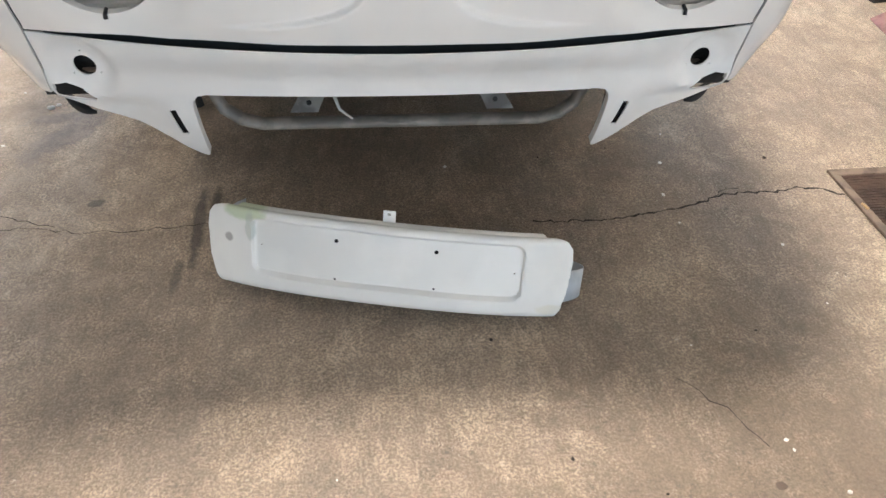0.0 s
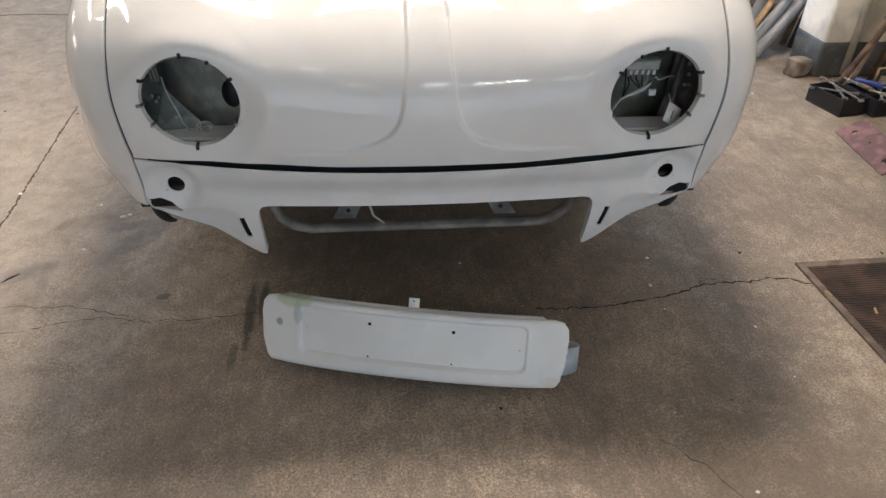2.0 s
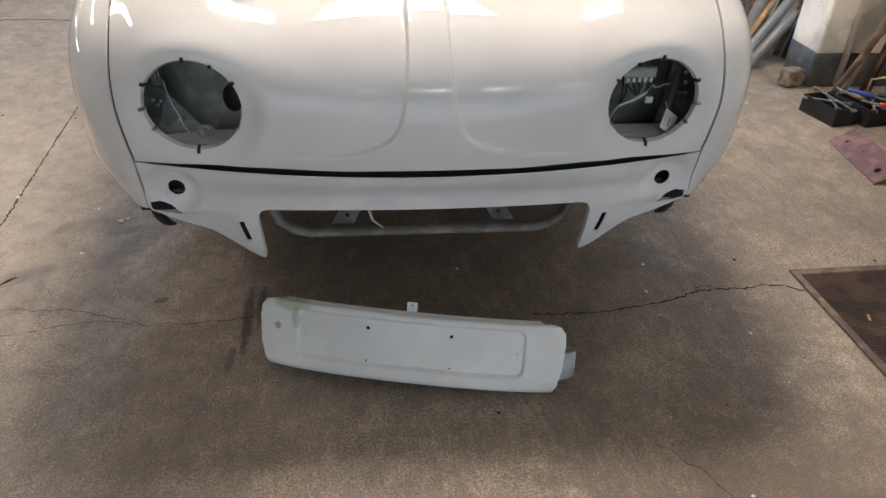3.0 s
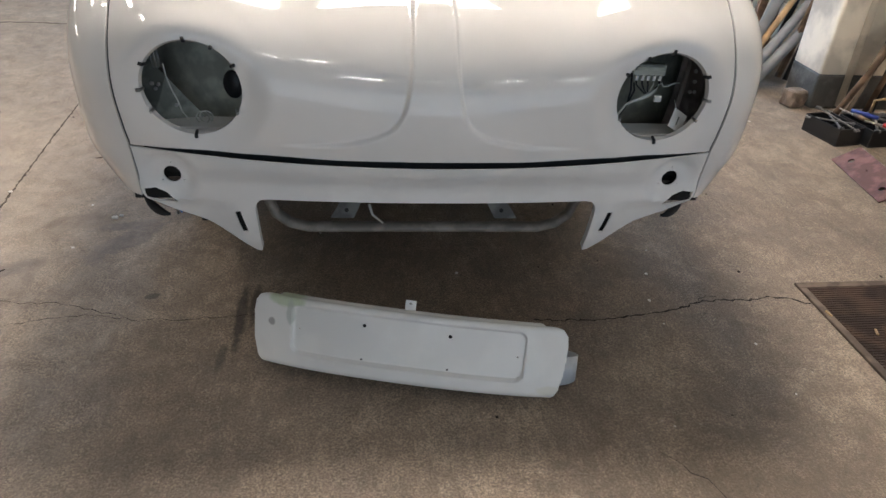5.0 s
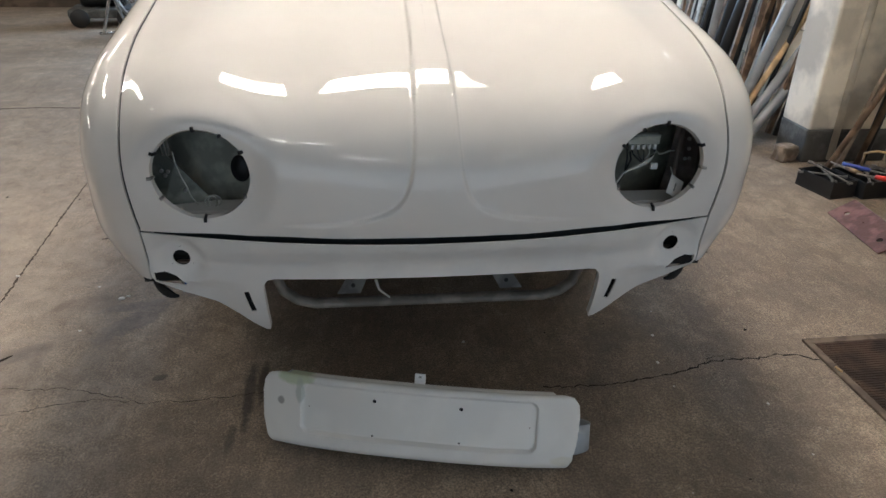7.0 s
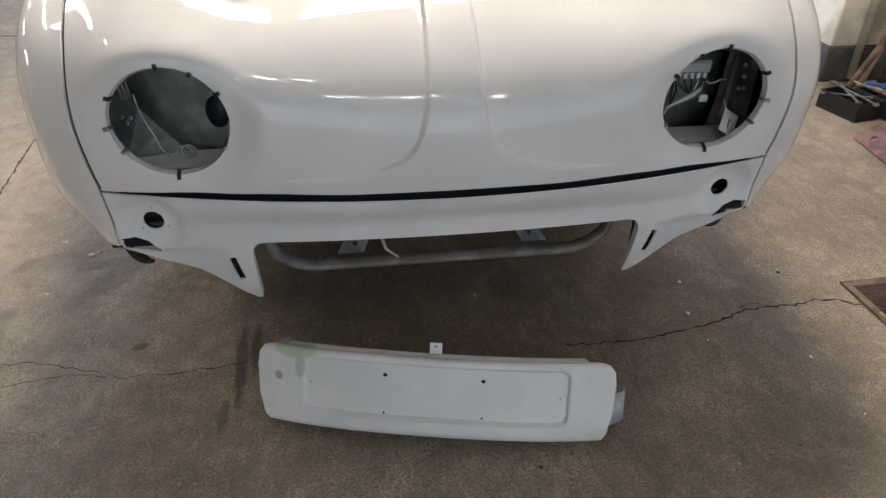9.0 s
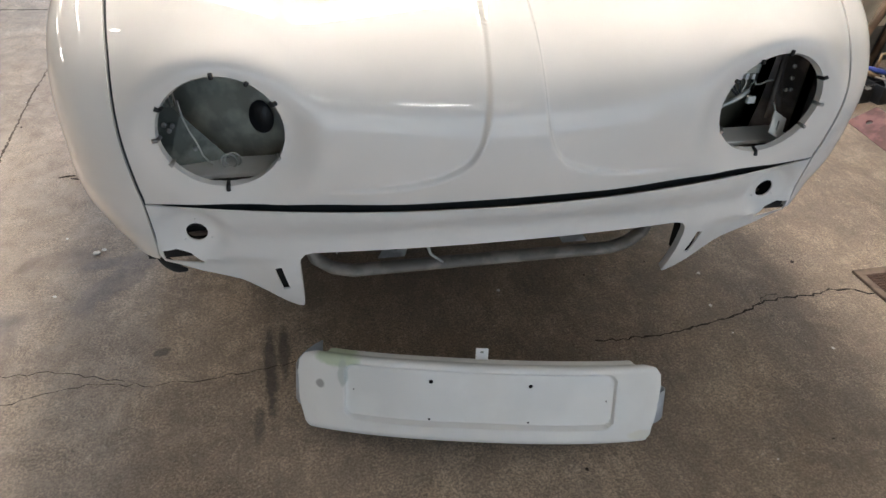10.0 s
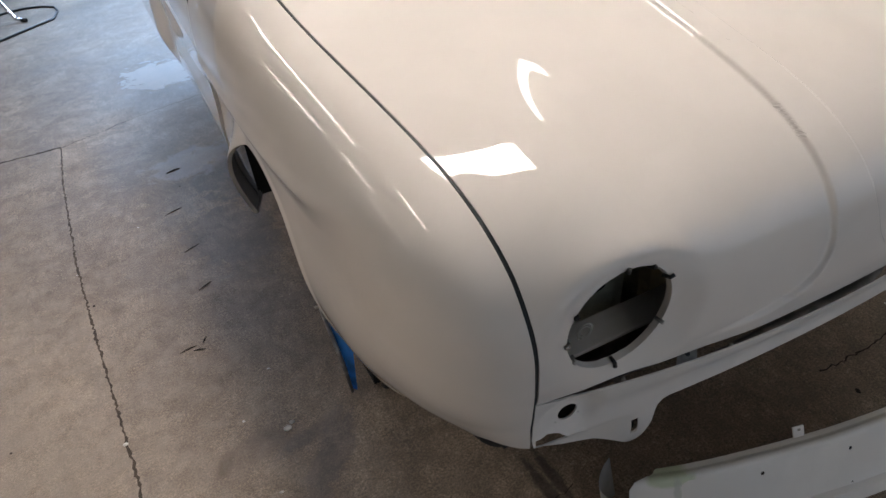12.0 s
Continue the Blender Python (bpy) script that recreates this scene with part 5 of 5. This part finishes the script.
# hacksaw bow lying on the trays
saw = new("hacksaw")
part("bow", tube_bm([(2.05, 1.42, 0.09), (2.05, 1.42, 0.15), (2.09, 1.40, 0.165), (2.22, 1.32, 0.16), (2.25, 1.30, 0.14), (2.25, 1.30, 0.09)], 0.006, 8), WOOD, saw, "ochre bow", smooth=True)
part("saw_blade", box_bm(-0.13, -0.0008, -0.006, 0.13, 0.0008, 0.006), STEEL, saw).matrix_basis = pose(2.15, 1.36, 0.092, 0, 0, -31)
tagged(saw, "ochre hacksaw lying on the tool trays", "hacksaw")

# block at the pillar's foot
bm = box_bm(-0.048, -0.04, 0, 0.048, 0.04, 0.082, 0.012)
bmesh.ops.subdivide_edges(bm, edges=bm.edges[:], cuts=2, use_grid_fill=True)
for v in bm.verts:
    v.co += Vector((noise.noise(v.co * 40), noise.noise(v.co * 40 + Vector((7, 0, 0))), 0.6 * noise.noise(v.co * 35 + Vector((0, 9, 0))))) * 0.011
    v.co.z = max(0.0, v.co.z)
lump = part("stone", bm, ROUGH_WOOD)
lump.matrix_basis = pose(1.90, 1.76, 0, 0, 0, 14)
tagged(lump, "brown chipped block of stone at the pillar's foot", "stone")


# pipes, poles and battens leaning on the wall
def leaning(name, foot, top, r, mat, label, category, square=False, hollow=False):
    ob = new(name)
    d = Vector(top) - Vector(foot)
    bm = tube_bm([(0, 0, 0), tuple(d * 0.5 + Vector((0.004, 0.003, 0))), tuple(d)], r, 4 if square else 12)
    part("shaft", bm, mat, ob, smooth=not square)
    cap = tube_bm([tuple(d), tuple(d * (1 + 0.004 / d.length))], r * 0.8, 4 if square else 12)
    part("end", cap, BLACK if hollow else mat, ob)
    ob.location = foot
    return tagged(ob, label, category, group="poles leaning on the wall")


LEAN = (
    ((1.80, 1.99, 0.03), (2.36, 2.36, 0.42), 0.028, GREY_PLASTIC, "grey plastic pipe leaning on the wall", True),
    ((1.76, 2.02, 0.03), (2.37, 2.42, 0.56), 0.026, GREY_PLASTIC, "grey plastic pipe leaning on the wall", True),
    ((1.74, 2.06, 0.02), (2.37, 2.50, 0.72), 0.017, WOOD, "pale wooden pole leaning on the wall", False),
    ((1.80, 2.16, 0.03), (2.36, 2.55, 1.1), 0.030, GREY_PLASTIC, "grey plastic pipe leaning on the wall", True),
    ((1.84, 2.36, 0.02), (2.35, 2.70, 1.8), 0.020, DARK_WOOD, "brown wooden batten leaning on the wall", False),
    ((1.86, 2.48, 0.02), (2.35, 2.74, 1.7), 0.016, DARK_WOOD, "brown wooden batten leaning on the wall", False),
    ((1.86, 2.55, 0.03), (2.35, 2.85, 1.5), 0.032, BLACK, "black pipe leaning on the wall", True),
    ((1.88, 2.62, 0.03), (2.35, 2.95, 1.6), 0.012, STEEL, "thin steel rod leaning on the wall", False),
    ((1.90, 2.70, 0.03), (2.36, 2.98, 1.7), 0.036, BLACK, "black pipe leaning on the wall", True),
    ((1.92, 2.85, 0.03), (2.36, 3.15, 1.5), 0.022, BLUE_GRIP, "dark blue pipe leaning on the wall", False),
    ((1.95, 2.95, 0.03), (2.36, 3.20, 1.6), 0.030, GREY_PLASTIC, "grey plastic pipe leaning on the wall", True),
    ((1.97, 3.10, 0.03), (2.36, 3.35, 1.5), 0.038, BLACK, "black pipe leaning on the wall", True),
    ((2.00, 3.20, 0.03), (2.36, 3.50, 1.6), 0.018, STEEL, "thin steel rod leaning on the wall", False),
    ((2.00, 3.35, 0.03), (2.36, 3.62, 1.5), 0.034, PILLAR, "cream batten leaning on the wall", False),
    ((2.04, 3.60, 0.03), (2.36, 3.85, 1.4), 0.034, GREY_PLASTIC, "grey plastic pipe leaning on the wall", True),
    ((2.06, 3.95, 0.03), (2.36, 4.05, 1.3), 0.022, RED, "red painted pole leaning on the wall", False),
    ((1.95, 1.52, 0.02), (2.36, 1.60, 0.75), 0.014, DARK_WOOD, "brown wooden stick leaning in the corner", False),
    ((2.05, 1.58, 0.02), (2.33, 1.66, 0.85), 0.016, ROUGH_WOOD, "weathered batten leaning in the corner", False),
    ((2.12, 1.55, 0.02), (2.36, 1.60, 0.95), 0.013, DARK_WOOD, "brown wooden stick leaning in the corner", False),
    ((2.20, 1.62, 0.02), (2.37, 1.66, 1.05), 0.020, BLACK, "black bar leaning in the corner", False),
)
rng = random.Random(23)
for k in range(30):
    y = 2.06 + 0.072 * k + rng.uniform(-0.04, 0.04)
    pick = rng.choice(((BLACK, "black pipe leaning on the wall"), (DARK_WOOD, "brown wooden batten leaning on the wall"), (BLACK, "black pipe leaning on the wall"), (ROUGH_WOOD, "weathered batten leaning on the wall"), (STEEL, "thin steel rod leaning on the wall")))
    LEAN += (((1.93 + rng.uniform(0, 0.12), y, 0.02), (2.375, y + rng.uniform(0.1, 0.5), rng.uniform(1.2, 1.8)), rng.uniform(0.008, 0.022), pick[0], pick[1], False),)
for foot, top, r, m, label, hollow in LEAN:
    if foot[1] > 2.2:
        foot = (foot[0] + rng.uniform(-0.03, 0.06), foot[1] + rng.uniform(-0.06, 0.06), foot[2])
        top = (top[0], top[1] + rng.uniform(-0.12, 0.28), top[2])
    kind = "pipe" if "pipe" in label else "pole"
    leaning("leaning_" + kind, foot, top, r, m, label, kind, square="batten" in label or "post" in label, hollow=hollow)

# low wooden platform with a yellowed tank
platform = new("low_platform")
platform.location = (1.97, 0.30, 0)
tagged(platform, "low worn wooden platform of pale planks on blocks", "platform")
for k in range(4):
    part("plank", box_bm(-0.05, -0.55 + k * 0.302, 0.150, 0.40, -0.55 + k * 0.302 + 0.299, 0.172, 0.003), PLANK, platform)
part("edge_board", box_bm(-0.075, -0.56, 0.108, -0.052, 0.66, 0.176, 0.003), PLANK, platform, "worn pale edge board")
part("edge_board", box_bm(-0.05, 0.655, 0.108, 0.40, 0.677, 0.176, 0.003), PLANK, platform, "worn pale edge board")
for x in (-0.045, 0.32):
    for y in (-0.50, 0.06, 0.59):
        part("foot_block", box_bm(x, y, 0, x + 0.07, y + 0.06, 0.149, 0.004), ROUGH_WOOD, platform, "weathered foot block")
tank = new("tank")
tank.location = (2.20, 0.50, 0.172)
tagged(tank, "yellowed cylindrical tank standing on the low wooden platform", "tank")
part("shell", lathe_bm([(0, 0), (0.09, 0.0), (0.10, 0.02), (0.10, 0.09), (0.085, 0.12), (0.15, 0.17), (0.165, 0.22), (0.165, 0.80), (0.15, 0.88), (0.08, 0.95), (0, 0.96)], (0, 0, 0), (0, 0, 1), 40), TANK, tank, smooth=True)
part("band", lathe_bm([(0.166, 0.30), (0.169, 0.30), (0.169, 0.32), (0.166, 0.32)], (0, 0, 0), (0, 0, 1), 40), TANK, tank)
wedge = part("wooden_wedge", box_bm(-0.06, -0.03, 0, 0.06, 0.03, 0.04, 0.004), WOOD)
wedge.matrix_basis = pose(2.06, 0.86, 0.172, 0, 0, 35)
tagged(wedge, "pale wooden wedge lying on the low wooden platform", "wedge")

# ---- far end: fan, bin, box, machine and cable ----
fan = new("drum_fan")
fan.matrix_basis = pose(-2.03, 5.38, 0.40, 0, 0, 48)
tagged(fan, "grey wire-caged floor fan on tubular chrome legs", "fan")
tilt = Matrix.Rotation(radians(-18), 4, "X")


def turned(points):
    return [tuple(tilt @ Vector(p)) for p in points]


for y in (-0.13, 0.13):
    for r in [0.05 + 0.0255 * k for k in range(11)]:
        depth = y * (1 - 0.35 * (r / 0.33) ** 2) if r < 0.31 else y * 0.6
        part("guard_ring", tube_bm(turned([(r * math.cos(a), depth, r * math.sin(a)) for a in np.linspace(0, 2 * math.pi, 41)]), 0.0016, 5, caps=False), STEEL, fan)
    for k in range(12):
        a = 2 * math.pi * k / 12
        part("guard_rib", tube_bm(turned([(r * math.cos(a), y * (1 - 0.35 * (r / 0.33) ** 2), r * math.sin(a)) for r in (0.04, 0.15, 0.24, 0.315)]), 0.002, 5), STEEL, fan)
part("rim", tube_bm(turned([(0.335 * math.cos(a), 0, 0.335 * math.sin(a)) for a in np.linspace(0, 2 * math.pi, 61)]), 0.012, 8, caps=False), STEEL, fan, smooth=True)
part("motor", lathe_bm([(0, -0.06), (0.05, -0.06), (0.07, -0.03), (0.07, 0.12), (0.05, 0.15), (0, 0.15)], (0, 0, 0), tilt @ Vector((0, 1, 0)), 24), GREY_PLASTIC, fan, smooth=True)
part("badge", lathe_bm([(0, 0), (0.035, 0), (0.035, 0.008), (0, 0.01)], tilt @ Vector((0, -0.105, 0)), tilt @ Vector((0, -1, 0)), 20), INNER_LIGHT, fan)
for k in range(3):
    a0 = 2 * math.pi * k / 3
    bm = bmesh.new()
    rows = []
    for i in range(7):
        r = 0.06 + 0.04 * i
        w = 0.25 + 0.28 * math.sin(math.pi * (i + 1) / 8)
        rows.append([bm.verts.new(tilt @ Vector((r * math.cos(a0 + s * w), 0.03 * s, r * math.sin(a0 + s * w)))) for s in (-1, 0, 1)])
    for a, b in zip(rows[:-1], rows[1:]):
        for i in range(2):
            bm.faces.new((a[i], a[i + 1], b[i + 1], b[i]))
    bmesh.ops.solidify(bm, geom=bm.faces[:], thickness=0.003)
    part("fan_blade", bm, GREY_PLASTIC, fan, smooth=True)
for m in (-1, 1):
    part("leg", tube_bm([(m * 0.36, -0.28, -0.385), (m * 0.36, -0.22, -0.375), (m * 0.355, 0.0, 0.0), (m * 0.36, 0.22, -0.375), (m * 0.36, 0.28, -0.385)], 0.014, 8), CHROME, fan, smooth=True)
    part("foot", tube_bm([(m * 0.36, -0.31, -0.385), (m * 0.36, -0.27, -0.385)], 0.0145, 8), RUBBER, fan)
part("cross_tube", tube_bm([(-0.36, 0.24, -0.38), (0.36, 0.24, -0.38)], 0.013, 8), CHROME, fan, smooth=True)

part_bin = new("dust_bin")
part_bin.location = (-1.99, 6.72, 0)
tagged(part_bin, "tall black plastic bin standing by the wall", "bin")
part("bin_body", lathe_bm([(0, 0), (0.155, 0), (0.165, 0.02), (0.195, 0.56), (0.205, 0.565), (0.205, 0.60), (0.19, 0.60), (0.16, 0.05), (0, 0.04)], (0, 0, 0), (0, 0, 1), 28), BLACK, part_bin, smooth=True)
part("bin_rim", tube_bm([(0.207 * math.cos(a), 0.207 * math.sin(a), 0.59) for a in np.linspace(0, 2 * math.pi, 33)], 0.01, 6, caps=False), BLACK, part_bin, smooth=True)
can = new("white_canister")
can.matrix_basis = pose(-1.86, 6.18, 0, 0, 0, 15)
tagged(can, "white plastic canister beside the bin", "canister")
part("can_body", box_bm(-0.09, -0.07, 0, 0.09, 0.07, 0.25, 0.02), PAPER, can)
part("can_cap", lathe_bm([(0, 0), (0.025, 0), (0.025, 0.03), (0, 0.03)], (0.05, 0, 0.245), (0, 0, 1), 14), BLACK, can)
part("can_handle", tube_bm([(-0.06, 0, 0.24), (-0.05, 0, 0.28), (0.0, 0, 0.28), (0.01, 0, 0.24)], 0.01, 8), PAPER, can, smooth=True)
mach = new("floor_machine")
mach.matrix_basis = pose(-2.62, 5.95, 0, 0, 0, 10)
tagged(mach, "old grey floor machine with dark motor and wheels", "machine")
part("base", box_bm(-0.3, -0.22, 0.08, 0.3, 0.22, 0.16, 0.02), GREY_PAINT, mach)
part("housing", box_bm(-0.28, -0.18, 0.36, 0.28, 0.18, 0.46, 0.03), TANK, mach, "yellowed cover")
part("motor_drum", lathe_bm([(0, -0.2), (0.09, -0.2), (0.10, -0.18), (0.10, 0.18), (0.09, 0.2), (0, 0.2)], (0.0, 0, 0.26), (1, 0, 0.0), 20), BLACK, mach, smooth=True)
for x in (-0.2, 0.2):
    part("wheel", lathe_bm([(0, -0.02), (0.08, -0.02), (0.085, 0), (0.08, 0.02), (0, 0.02)], (x, -0.23, 0.085), (0, 1, 0), 20), RUBBER, mach, smooth=True)

lead = [(-2.10, 5.80), (-1.95, 5.78), (-1.82, 5.79), (-1.70, 5.86), (-1.58, 5.87), (-1.45, 5.81), (-1.36, 5.70), (-1.34, 5.54), (-1.37, 5.33), (-1.48, 5.24), (-1.60, 5.14), (-1.69, 5.06), (-1.80, 4.97), (-1.88, 4.86), (-1.93, 4.72), (-1.945, 4.63)]
cord = new("power_cord")
tagged(cord, "black power cord looped on the floor", "cable")
part("cable", tube_bm([(x, y, 0.008) for x, y in lead], 0.008, 8), CABLE, cord, smooth=True)
part("plug", tube_bm([(-1.945, 4.63, 0.018), (-1.947, 4.60, 0.02), (-1.95, 4.55, 0.022)], [0.012, 0.02, 0.018], 10), BLACK, cord, "black plug", smooth=True)
